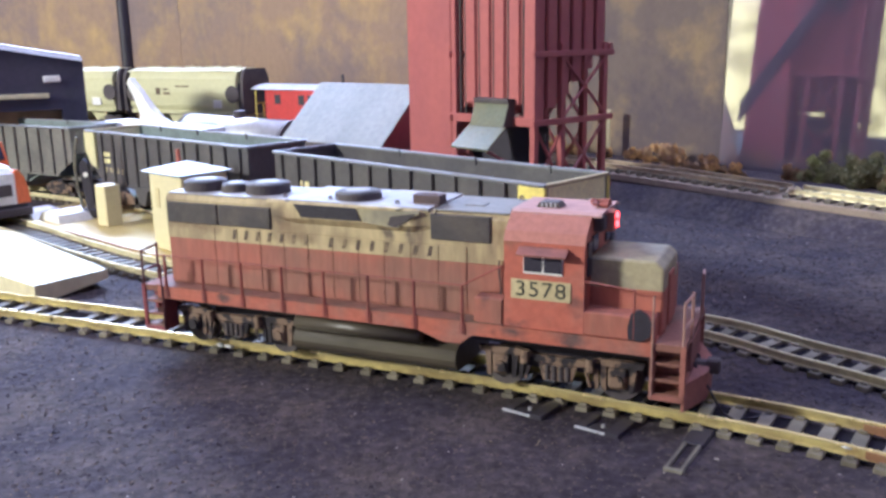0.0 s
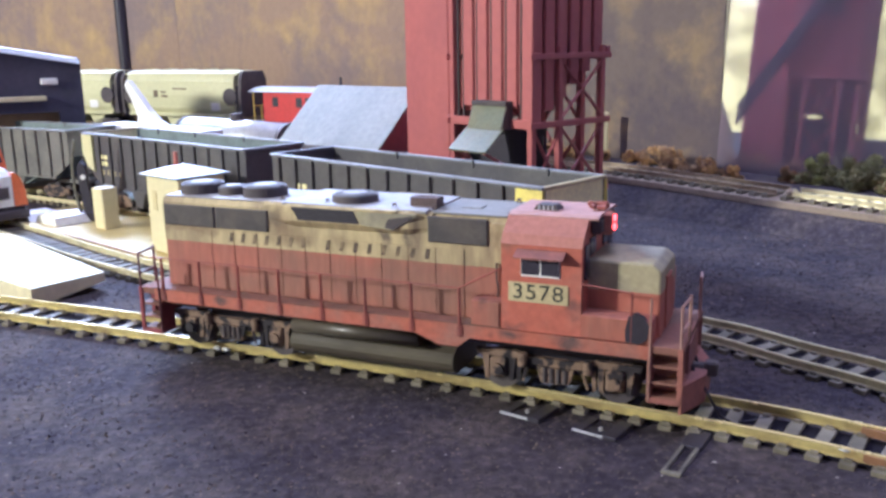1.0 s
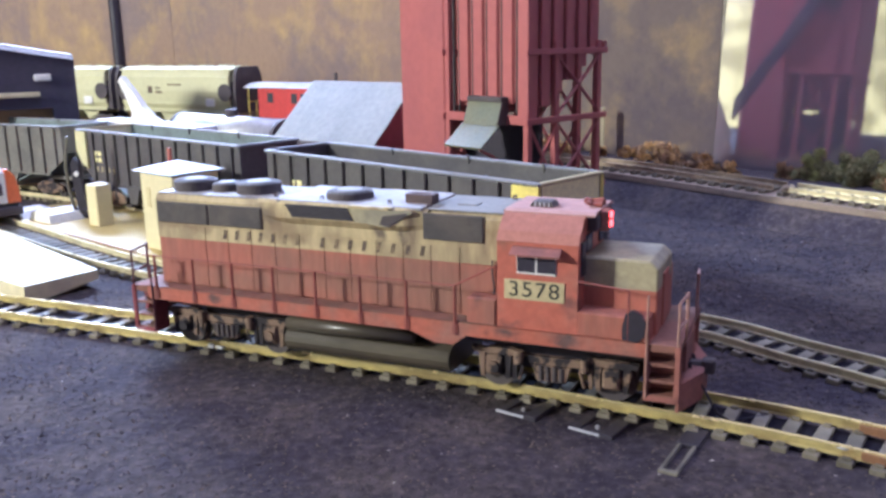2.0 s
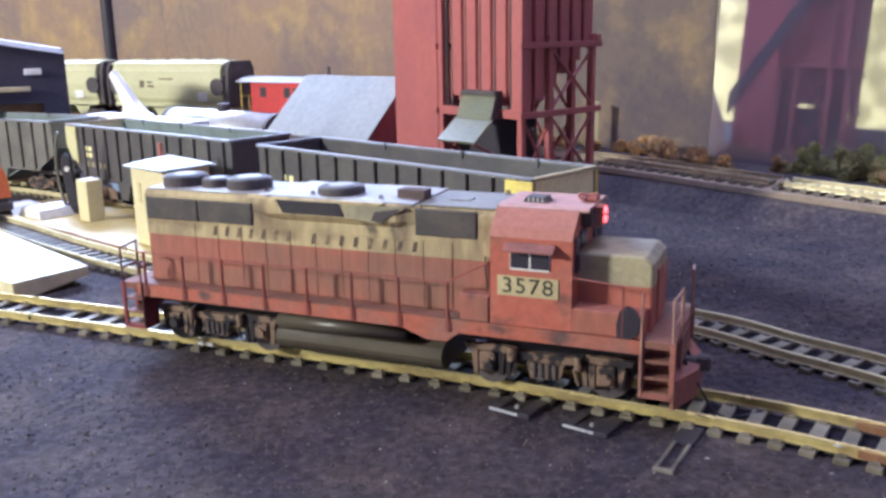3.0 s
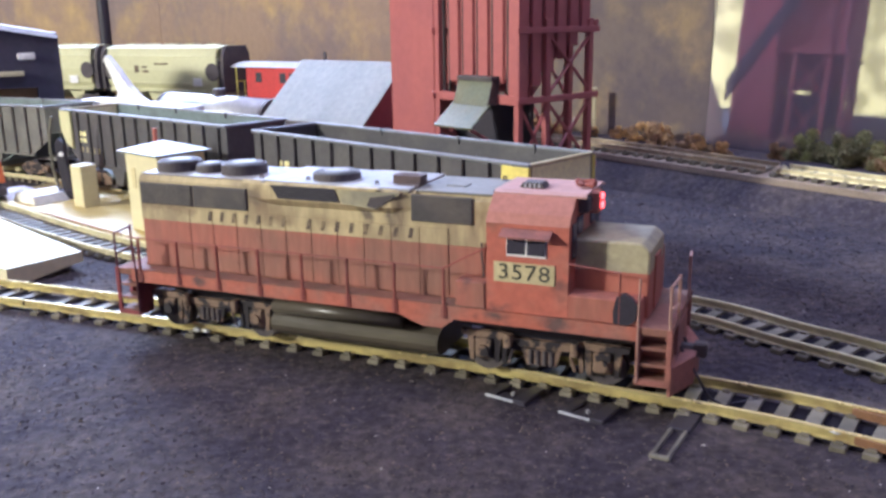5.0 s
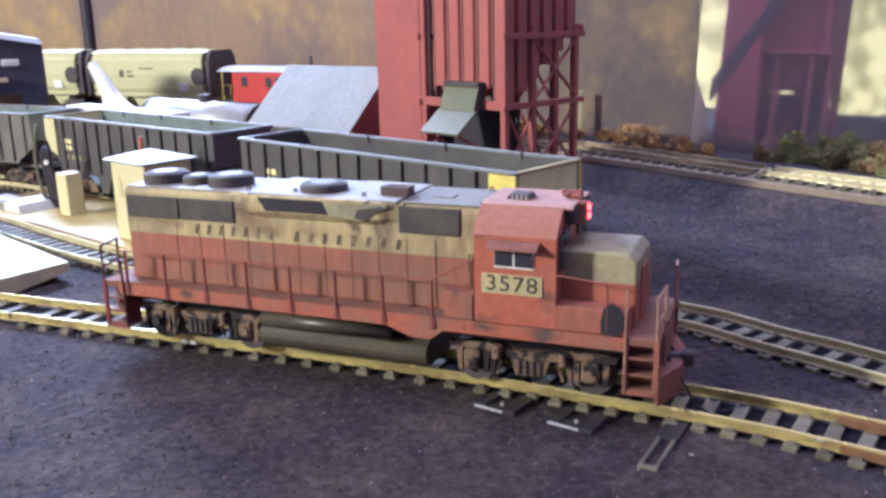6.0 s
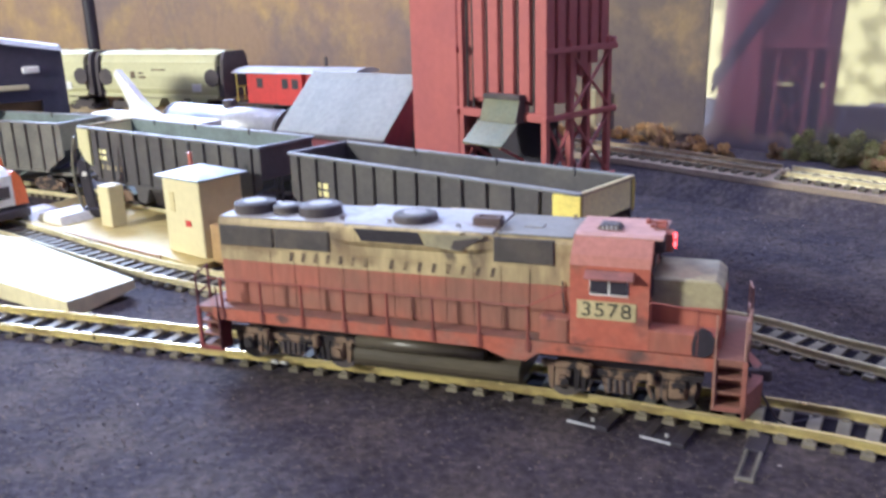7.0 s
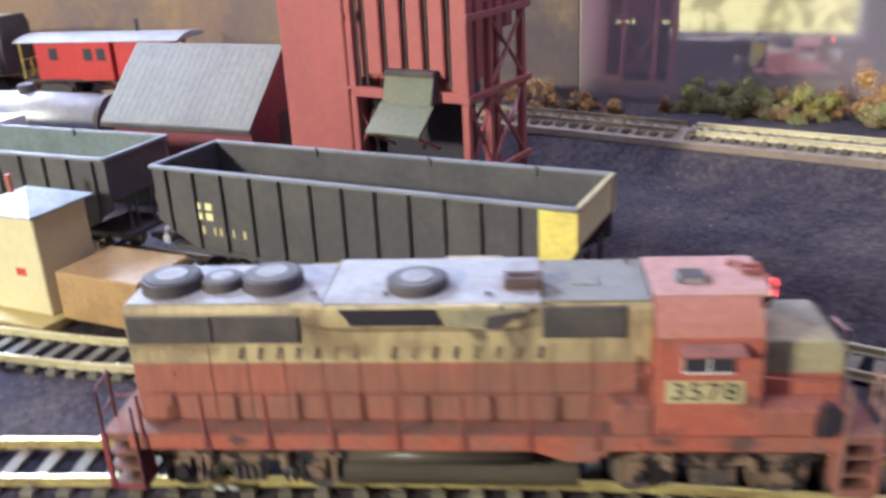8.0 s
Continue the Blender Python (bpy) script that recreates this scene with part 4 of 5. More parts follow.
# ---- coal hoppers ----
def coal_hopper(group):
    """Origin under the middle of the car at ground level; the pale end faces +x."""
    car = thing("coal_hopper_car", "empty black ribbed coal hopper wagon with a pale rim", "hopper wagon", None, group)
    L, W, T, B = 85.2, 19.2, 54.5, 22.0
    th = 0.9
    for s in (-1, 1):
        bm = bmesh.new()
        a, b = sorted((s * W, s * (W - th)))
        prism(bm, [(-L, T - 1), (L, T - 1), (L, 32), (L - 17, B), (-L + 17, B), (-L, 32)], a, b)
        side = part("side_wall", bm, HOPPER, car)
        for k in range(13):
            x = -L + 6.5 + k * (2 * L - 13) / 12
            bm = bmesh.new()
            zb = B if abs(x) < L - 17 else B + (abs(x) - (L - 17)) * 0.58
            box(bm, x - 0.75, x + 0.75, *sorted((s * W, s * (W + 1.5))), zb, T - 1.4, 0.25)
            part("rib", bm, HOPPER, side)
        bm = bmesh.new()
        box(bm, -L - 0.4, L + 0.4, *sorted((s * (W - 0.7), s * (W + 1.5))), T - 1.4, T, 0.3)
        part("top_rail", bm, RIM, car, "top rail coloured pale for the light on it")
        bm = bmesh.new()
        box(bm, -L + 15, L - 15, *sorted((s * (W - 0.6), s * (W + 0.9))), B - 1.2, B + 0.8, 0.2)
        part("side_sill", bm, HOPPER, side)
    for e in (-1, 1):
        bm = bmesh.new()
        a, b = sorted((e * L, e * (L - th)))
        box(bm, a, b, -W + th, W - th, 41 if e > 0 else 36, T - 1, 0.1)
        part("end_wall", bm, ENDYEL if e > 0 else HOPPER, car, "pale yellow end wall" if e > 0 else "")
        bm = bmesh.new()
        box(bm, *sorted((e * (L + 0.8), e * (L - 1.2))), -W - 0.6, W + 0.6, T - 1.4, T, 0.3)
        part("top_rail", bm, PALEYEL if e > 0 else RIM, car)
        # sloping floor sheet
        bm = bmesh.new()
        prism(bm, [(e * (L - th), 42), (e * (L - th), 41), (e * 34, 15), (e * 34, 16)] if e > 0 else [(e * (L - th), 37), (e * (L - th), 36), (e * 34, 15), (e * 34, 16)], -W + th, W - th)
        part("slope_sheet", bm, HOPPER, car)
        bm = bmesh.new()
        box(bm, *sorted((e * (L - 22), e * (L + 1))), -13, 13, 17.5, 20, 0.3)
        tube(bm, (e * (L + 1), 0, 15.5), (e * (L + 6), 0, 15.5), 1.4, 8)
        box(bm, *sorted((e * (L + 4), e * (L + 8))), -1.8, 1.8, 13.6, 17.4, 0.4)
        part("end_sill", bm, HOPPER, car)
        if e < 0:
            bm = bmesh.new()
            tube(bm, (-L - 1.0, -9, 30), (-L - 2.2, -9, 30), 4.2, 16)
            tube(bm, (-L - 1.0, -9, 30), (-L - 3.0, -9, 30), 1.2, 8)
            box(bm, -L - 4.5, -L - 0.5, -15.5, -4, 20.2, 23.5, 0.6)
            tube(bm, (-L - 3.4, -13, 23), (-L - 1.5, -15, 27), 1.1, 8)
            part("brake_gear", bm, RIMGREY, car, "pale grey hand brake and gear")
        bm = bmesh.new()
        for y in (-9, -5, 5, 9):
            tube(bm, (e * (L - 0.6), y, 20), (e * (L - 0.6), y, 36), 0.6, 6)
        part("end_post", bm, HOPPER, car)
        if e > 0:
            for s in (-1, 1):
                bm = bmesh.new()
                a, b = sorted((s * (W + 0.1), s * (W + 1.7)))
                prism(bm, [(L - 12.2, T - 1.5), (L + 0.3, T - 1.5), (L + 0.3, 41), (L - 5, 33), (L - 12.2, 30)], a, b)
                part("end_panel", bm, YELLOW, car, "yellow painted end panel")
        # trucks
        x0 = e * 58
        bm = bmesh.new()
        box(bm, x0 - 3, x0 + 3, -11, 11, 10, 17, 0.4)
        tk = part("truck", bm, BLACK, car)
        for s in (-1, 1):
            bm = bmesh.new()
            a, b = sorted((s * 10.6, s * 12.4))
            prism(bm, [(x0 - 14, 12.5), (x0 - 13, 8.5), (x0 - 9, 8.5), (x0 - 4, 7), (x0 + 4, 7), (x0 + 9, 8.5), (x0 + 13, 8.5), (x0 + 14, 12.5), (x0 + 5, 15), (x0 - 5, 15)], a, b)
            part("side_frame", bm, TRUCK, tk)
        for dx in (-10, 10):
            bm = bmesh.new()
            for y in (-8.6, 8.6):
                tube(bm, (x0 + dx, y - 1.2, 10), (x0 + dx, y + 1.2, 10), 5.0, 18)
            tube(bm, (x0 + dx, -8.6, 10), (x0 + dx, 8.6, 10), 1.0, 8)
            part("wheel_set", bm, DARK, tk)
    for x in (-26, -8.5, 8.5, 26):
        bm = bmesh.new()
        prism(bm, [(x - 8.4, 23), (x + 8.4, 23), (x + 3.5, 11), (x - 3.5, 11)], -W + 1, W - 1)
        part("discharge_bay", bm, HOPPER, car)
    for s in (-1, 1):
        for x in (-34, 16, 58):
            bm = bmesh.new()
            box(bm, x - 0.5, x + 0.5, *sorted((s * (W - 1.7), s * (W - 0.9))), T - 3, T + 0.6, 0.15)
            part("grab_hook", bm, HOPPER, car)
        for x0 in (-66.5, -61.3):
            for k in range(2):
                bm = bmesh.new()
                a, b = sorted((-s * x0, -s * (x0 + 3.4)))
                box(bm, a, b, *sorted((s * (W + 0.05), s * (W + 0.35))), 38.5 - 4.0 * k, 41.3 - 4.0 * k, 0.3)
                part("stencil", bm, ENDYEL, car, "pale stencil mark")
        for x0, w in ((-64, 1.3), (-58.6, 1.1), (-55.8, 1.4), (-49.6, 0.9), (-44.6, 1.3), (-40.6, 1.5)):
            bm = bmesh.new()
            a, b = sorted((-s * x0, -s * (x0 + w)))
            box(bm, a, b, *sorted((s * (W + 0.05), s * (W + 0.3))), 28.6, 31.8, 0.1)
            part("stencil", bm, PALEYEL, car, "worn pale lettering bar")
    return car


def beside(x, y, turn, flip):
    """Pose of a wagon whose near right top corner stands at x, y."""
    m = Matrix.Translation(Vector((x, y, 0)) * MM) @ pose(0, 0, 0, 0, 0, turn) @ Matrix.Translation((-0.0860, 0.0200, 0))
    return m @ pose(0, 0, 0, 0, 0, 180) if flip else m


hop = coal_hopper("coal hoppers on the yard track")
hop.matrix_world = beside(39.8, 316.5, -45.0, False)
pale = copy_thing(hop, beside(-98.3, 457, -41.7, True))
for c in pale.children:
    if c.name.startswith("end_panel"):
        c.data = c.data.copy()
        c.data.materials[0] = CREAMCAR
        tagged(c, "cream painted end panel")
grey = copy_thing(hop, beside(-243, 587, -31, True))
tagged(grey, "empty grey-green ribbed coal hopper wagon")


def repaint(car, old, mat):
    """Give the parts of one wagon their own paint."""
    for c in car.children_recursive:
        if c.data.materials[0] == old:
            c.data = c.data.copy()
            c.data.materials[0] = mat


repaint(grey, HOPPER, GREYHOP)
# Slope sheets and far side wall get a paler teal grey.
for car in (pale, grey):
    for c in car.children:
        if c.name.startswith("slope_sheet"):
            c.data = c.data.copy()
            c.data.materials[0] = TEALGREY
        if c.name.startswith("side_wall") and c.data.vertices[0].co.y < 0:
            c.data = c.data.copy()
            c.data.materials[0] = TEALGREY

# ---- coal tower ----
TOWER = Matrix.Translation(Vector((0.0478, 0.4324, 0))) @ pose(0, 0, 0, 0, 0, 40)
tower = thing("loading_tower", "tall barn-red loading tower on a braced timber trestle", "tower", TOWER)
# local x runs back from the front corner, y runs along the front face away from the bin side
TOP = 230
bm = bmesh.new()
box(bm, 0, 40, 61.5, 98.5, 0, TOP, 0.6)
part("elevator_shaft", bm, TOWERRED, tower, "smooth sunlit pinkish-red shaft")
bm = bmesh.new()
prism(bm, [(7.5, TOP), (53, TOP), (53, 102), (7.5, 71)], 3.0, 61)
part("bin", bm, TOWERRED, tower)
for k in range(6):
    y = 3.5 + k * 10.6
    bm = bmesh.new()
    half, y = (1.2, 57.9) if k == 5 else (3.6, y)
    box(bm, -0.2, 1.8, y - half, y + half, 74 if 1 <= k <= 4 else 66, TOP, 0.4)
    part("siding_board", bm, TOWERRED, tower)
    bm = bmesh.new()
    tube(bm, (1.6, 3.5 + k * 10.6 + (5.3 if k < 5 else -1.2), 68), (1.6, 3.5 + k * 10.6 + (5.3 if k < 5 else -1.2), TOP), 0.6, 6)
    part("tie_rod", bm, DARK, tower)
for k in range(6):
    x = 4 + k * 9.0
    bm = bmesh.new()
    zb = 63.5 + (x - 4) * 0.68
    box(bm, x - 3.3, x + 3.3, 0.2, 2.4, zb + 3, TOP, 0.4)
    part("siding_board", bm, TOWERRED, tower)
for x in (0.5, 20, 52):
    for y in (0.5, 58):
        bm = bmesh.new()
        box(bm, x - 1.7, x + 1.7, y - 1.7, y + 1.7, 0, 104 if x > 1 else TOP, 0.3)
        part("post", bm, TOWERRED, tower)
for z, y in ((99, -1.6), (66, -1.6), (66, 60), (99, 60), (30, -1.6), (30, 60)):
    bm = bmesh.new()
    box(bm, -3, 57, y - 0.9, y + 0.9, z - 1.5, z + 1.5, 0.3)
    part("girt", bm, TOWERRED, tower)
bm = bmesh.new()
box(bm, -1.4, 1.4, 0, 62, 64, 68.5, 0.3)
part("girt", bm, TOWERRED, tower)
for y in (-0.6, 58.6):
    for x0, x1, z0, z1 in ((20, 52, 68, 97), (52, 20, 68, 97), (0, 20, 32, 64), (20, 0, 32, 64), (20, 52, 32, 64), (52, 20, 32, 64), (0, 20, 2, 28), (20, 52, 28, 2)):
        bm = bmesh.new()
        tube(bm, (x0, y, z0), (x1, y, z1), 0.9, 6)
        part("brace", bm, TOWERRED, tower)
# loading chute
bm = bmesh.new()
prism(bm, [(-4.6, 75.0), (-4.0, 75.0), (-7.6, 63.6), (-8.4, 63.6)], 13.5, 37.5)
prism(bm, [(-7.6, 64), (-8.0, 63.2), (-20, 53), (-20.4, 54)], 12, 39)
ch = part("loading_chute", bm, CHUTE, tower, "olive-grey sheet metal loading chute")
bm = bmesh.new()
box(bm, -5.4, 0, 13, 38, 75, 77.4, 0.3)
for y in (13, 37.4):
    prism(bm, [(-0.2, 75), (-4.6, 75), (-8.2, 63.6), (-0.2, 63.6)], y, y + 0.6)
part("chute_hood", bm, DARK, ch)
for y in (14, 37):
    bm = bmesh.new()
    tube(bm, (-19, y, 53), (-1, y, 44), 0.7, 6)
    part("chute_strut", bm, TOWERRED, ch)
# Black panel added inside the trestle in place of the void's shade.
boxpart("back_panel", BLACK, tower, 14, 16, 5, 61, 0, 65)

bm = bmesh.new()
prism(bm, [(99, 56), (99, 75), (12, 216), (0, 216)], 54.5, 60, "x")
part("conveyor_housing", bm, DARK, tower, "dark inclined conveyor on the back")
for y in (15, 43):
    boxpart("post", TOWERRED, tower, 51.5, 55, y - 1.9, y + 1.9, 0, 104, bevel=0.3)
boxpart("girt", TOWERRED, tower, 53.8, 56.4, -2, 60, 100, 103.5, bevel=0.3)
for (y0, z0), (y1, z1) in (((15, 62), (43, 98)), ((43, 62), (15, 98)), ((15, 22), (43, 60)), ((43, 22), (15, 60))):
    rodpart("brace", TOWERRED, tower, (54, y0, z0), (54, y1, z1), 1.0, 6)
for y, z0 in ((4.2, 104), (18, 104), (33, 154)):
    boxpart("siding_post", TOWERRED, tower, 52.8, 55, y - 1.4, y + 1.4, z0, TOP, bevel=0.3)
for z in (151, 196):
    boxpart("siding_rail", TOWERRED, tower, 52.8, 54.6, 5, 36, z - 1.6, z + 1.6, bevel=0.3)
# Flat dark panel stands in for the shade of a recessed opening.
boxpart("hatch_recess", SOOTY, tower, 52.6, 53.4, 19.5, 31.5, 154, 194)

# ---- shed ----
SHED = Matrix.Translation(Vector((-0.0177, 0.5541, 0))) @ pose(0, 0, 0, 0, 0, 137.7)
shed = thing("shed", "red shed with a steep grey corrugated roof", "shed", SHED)
# local x along the ridge, +y towards the hoppers
X0, X1, EAVE = -12.4, 81.1, 37.1
for s in (-1, 1):
    nrib = 44
    pitch = (X1 - X0) / nrib
    for k in range(nrib):
        bm = bmesh.new()
        x0 = X0 + k * pitch
        lift = 0.14 if k % 2 else 0.0
        prism(bm, [(0.0, 78.9), (s * EAVE, 43.9), (s * EAVE, 45.1 + lift), (0.0, 80.1 + lift)], x0, x0 + pitch, "x")
        part("roof_sheet", bm, SHEDROOF, shed)
    bm = bmesh.new()
    prism(bm, [(s * (EAVE - 0.6), 42.6), (s * (EAVE + 0.5), 42.2), (s * (EAVE + 0.5), 44.4), (s * (EAVE - 0.6), 45.0)], X0, X1, "x")
    part("eave_board", bm, DARK, shed)
# Wall is darker than the tower's red, with its shade put into the colour.
bm = bmesh.new()
prism(bm, [(-31, 0), (31, 0), (31, 48.5), (0, 78.4), (-31, 48.5)], X0 + 3.5, X1 - 3, "x")
part("wall", bm, SHEDRED, shed, "red wall, coloured dark maroon for shade")
for s in (-1, 1):
    for x in (4, 26, 48, 70):
        bm = bmesh.new()
        box(bm, x - 4, x + 4, *sorted((s * 30.6, s * 31.6)), 20, 35, 0.2)
        part("window", bm, DARK, shed)
bm = bmesh.new()
box(bm, X0 + 2.9, X0 + 3.9, -7, 6, 26, 46, 0.2)
part("window", bm, DARK, shed)

K0 = 449

# ---- cars of the passing train, on the main line ----
def main_pose(k):
    line = smooth_line(MAIN, 1.0)
    i = int(k)
    d = line[i + 2] - line[i - 2]
    return Matrix.Translation(Vector(line[i]) * MM) @ pose(0, 0, 0, 0, 0, math.degrees(math.atan2(d[1], d[0])))


def car_trucks(car, reach):
    for e in (-1, 1):
        x0 = e * reach
        bm = bmesh.new()
        box(bm, x0 - 3, x0 + 3, -10, 10, 9, 15, 0.4)
        tk = part("truck", bm, BLACK, car)
        for s in (-1, 1):
            bm = bmesh.new()
            a, b = sorted((s * 10.4, s * 12.0))
            prism(bm, [(x0 - 13, 12), (x0 - 12, 8), (x0 + 12, 8), (x0 + 13, 12), (x0 + 4, 14.5), (x0 - 4, 14.5)], a, b)
            part("side_frame", bm, DARK, tk)
        for dx in (-9.5, 9.5):
            bm = bmesh.new()
            for y in (-8.6, 8.6):
                tube(bm, (x0 + dx, y - 1.2, 10), (x0 + dx, y + 1.2, 10), 5.0, 16)
            tube(bm, (x0 + dx, -8.6, 10), (x0 + dx, 8.6, 10), 1.0, 8)
            part("wheel_set", bm, DARK, tk)


def covered_hopper(m):
    car = thing("covered_hopper_car", "cream covered hopper wagon with rounded sides", "hopper wagon", m, "cars of the train")
    bm = bmesh.new()
    out = [(-14, 20), (14, 20), (17.6, 26), (18.4, 38), (17.6, 50), (14.5, 56.5), (0, 58.5), (-14.5, 56.5), (-17.6, 50), (-18.4, 38), (-17.6, 26)]
    prism(bm, out, -64, 64, "x")
    body = part("body", bm, CREAMCAR, car)
    for e in (-1, 1):
        bm = bmesh.new()
        prism(bm, [(e * 63.8, 20), (e * 73, 20), (e * 73, 23), (e * 67, 23), (e * 63.8, 48)], -15, 15)
        prism(bm, [(-17.5, 20), (17.5, 20), (18.2, 38), (17, 52), (13, 58.6), (-13, 58.6), (-17, 52), (-18.2, 38)], *sorted((e * 69, e * 72)), "x")
        for s in (-1, 1):
            tube(bm, (e * 60, s * 17.4, 37), (e * 60, s * 18.9, 37), 7.5, 20)
        part("end_platform", bm, DARK, car)
    bm = bmesh.new()
    prism(bm, [(-15.6, 55.8), (-15.0, 57.0), (-5, 59.2), (5, 59.2), (15.0, 57.0), (15.6, 55.8), (13, 55.8), (13, 57), (-13, 57), (-13, 55.8)], -67, 67, "x")
    for x in range(-48, 49, 24):
        box(bm, x - 5, x + 5, -5, 5, 58.8, 60.2, 0.3)
    part("roof", bm, CREAMCAR, car, "cream roof with hatches")
    for s in (-1, 1):
        for z, y in ((49.2, 17.7), (27.2, 17.8)):
            bm = bmesh.new()
            box(bm, -64, 64, *sorted((s * (y - 0.5), s * (y + 0.25))), z, z + 0.9, 0.1)
            part("side_crease", bm, CREAMCAR, body)
        for k, (x, z, w, h) in enumerate(((-30, 36, 5, 6), (-21, 36, 8, 2), (-21, 40, 6, 1.4), (-6, 43, 16, 1.2))):
            bm = bmesh.new()
            box(bm, x, x + w, *sorted((s * 18.1, s * 18.7)), z, z + h)
            part("lettering", bm, FADED, body)
    for x in (-39, -13, 13, 39):
        bm = bmesh.new()
        prism(bm, [(x - 12, 21), (x + 12, 21), (x + 4, 10), (x - 4, 10)], -12, 12)
        part("discharge_bay", bm, CREAMCAR, car)
    for s in (-1, 1):
        bm = bmesh.new()
        a, b = sorted((s * 18.4, s * 18.9))
        box(bm, 38, 48, a, b, 25, 32, 0.1)
        part("reporting_panel", bm, WHITE, car)
        bm = bmesh.new()
        box(bm, -64, 64, *sorted((s * 15.6, s * 17.4)), 19, 22, 0.3)
        part("side_sill", bm, CREAMCAR, car)
    car_trucks(car, 50)
    return car


def caboose(m):
    car = thing("caboose", "bright red caboose with a pale overhanging roof", "caboose", m, "cars of the train")
    bm = bmesh.new()
    box(bm, -48, 48, -16.5, 16.5, 18, 44, 0.4)
    body = part("body", bm, CABOOSE, car)
    bm = bmesh.new()
    prism(bm, [(-19, 43.6), (-10, 46.5), (0, 47.2), (10, 46.5), (19, 43.6), (19, 42.9), (-19, 42.9)], -62, 62, "x")
    part("roof", bm, RIMGREY, car, "pale grey roof")
    bm = bmesh.new()
    prism(bm, [(-20, 18), (20, 18), (20, 43), (-20, 43)], -12, 12, "x")
    bay = part("bay_window", bm, CABOOSE, body)
    for s in (-1, 1):
        for x in (-34, -5, 5, 34):
            y = s * (20.1 if abs(x) < 10 else 16.6)
            bm = bmesh.new()
            box(bm, x - 3.2, x + 3.2, *sorted((y - s * 0.2, y + s * 0.25)), 31, 39, 0.1)
            part("window", bm, BLACK, bay if abs(x) < 10 else body)
    bm = bmesh.new()
    box(bm, -62, 62, -15, 15, 16, 18.4, 0.3)
    part("underframe", bm, DARK, car)
    for e in (-1, 1):
        bm = bmesh.new()
        for y in (-14, -5, 5, 14):
            tube(bm, (e * 61, y, 18), (e * 61, y, 34 if abs(y) > 6 else 31), 0.6, 6)
        tube(bm, (e * 61, -14, 31), (e * 61, 14, 31), 0.5, 6)
        tube(bm, (e * 61, -14, 34), (e * 61, -14, 43), 0.5, 6)
        part("end_railing", bm, YELLOW, car)
    rodpart("stove_pipe", DARK, car, (20, 4, 46), (20, 4, 55), 1.4, 10)
    car_trucks(car, 40)
    return car


covered_hopper(main_pose(K0 + 13))
covered_hopper(main_pose(K0 - 137))
caboose(main_pose(K0 + 158))

# ---- relay box, cabinet and platform beside the second track ----
plat = thing("wooden_platform", "pale wooden platform board beside the track", "platform", Matrix.Translation((0, 0, 0)))
bm = bmesh.new()
prism(bm, [(-272, 540), (-232, 512), (-149, 437), (-128, 416), (-92, 448), (-120, 480), (-150, 512), (-235, 600)], 0.2, 4.2, "z")
part("board", bm, PINE, plat)
bm = bmesh.new()
prism(bm, [(-233, 511.2), (-150, 436.2), (-149.2, 437.1), (-232.2, 512.1)], 0.4, 4.6, "z")
part("edge_strip", bm, PLYWOOD, plat, "darker cut edge of the board")


def cabinet(name, label, category, at, turn, w, d, h, mat, roof_mat, over):
    root = thing(name, label, category, Matrix.Translation(Vector(at) * MM) @ pose(0, 0, 0, 0, 0, turn))
    bm = bmesh.new()
    box(bm, 0, w, 0, d, 0, h, 0.5)
    body = part("body", bm, mat, root)
    if over:
        bm = bmesh.new()
        box(bm, -over, w + over, -over, d + over, h, h + 0.9, 0.15)
        q = [bm.verts.new(Vector((x, y, h + 0.9)) * MM) for x, y in ((-over, -over), (w + over, -over), (w + over, d + over), (-over, d + over))]
        top = bm.verts.new(Vector((w / 2, d / 2, h + 5.6)) * MM)
        for i in range(4):
            bm.faces.new((q[i], q[(i + 1) % 4], top))
        part("roof", bm, roof_mat, root, "pale grey hipped roof")
    return root, body


root, body = cabinet("signal_cabinet", "cream trackside cabinet with a pale roof", "cabinet", (-147, 446.5, 4.2), -43, 30.5, 26, 39.5, BEIGE, ROOFTIN, 2.6)
boxpart("notice", CABOOSE, body, 17, 21.5, -0.35, 0.1, 15.5, 18.5)
boxpart("dial_panel", PALEYEL, body, 5.5, 9, -0.35, 0.1, 22, 32)
rodpart("chimney", CABRED, root, (5.8, 14.3, 40), (5.8, 14.3, 50), 1.1, 10)
root, body = cabinet("relay_box", "small cream relay box on the platform", "relay box", (-199.5, 508, 4.2), -40, 11, 10, 24, BEIGE, WHITE, 0)

crate = thing("wooden_block", "varnished brown wooden block beside the cabinet", "block", Matrix.Translation((-0.1235, 0.423, 0.0042)) @ pose(0, 0, 0, 0, 0, -43))
boxpart("body", PLYWOOD, crate, 3, 42, 1, 30, 0, 19, bevel=0.6)

CREAMBOARD = material("cream_white_board", (0.62, 0.56, 0.37), 0.6, dirt=(0.54, 0.49, 0.29), amount=0.6, scale=18)
board = thing("white_board", "thick cream-white board lying on the felt", "board", Matrix.Translation((-0.1700, 0.3575, 0)) @ pose(0, 0, 0, 0, 0, 0))
bm = bmesh.new()
prism(bm, [(0, 0), (21, 27), (-60, 112), (-130, 150), (-160, 125), (-40, 33)], 0.2, 8.8, "z")
for v in bm.verts:
    if v.co.z < 0.001 and v.co.x > 0.015:
        v.co.z = 0.0046
part("board", bm, CREAMBOARD, board)

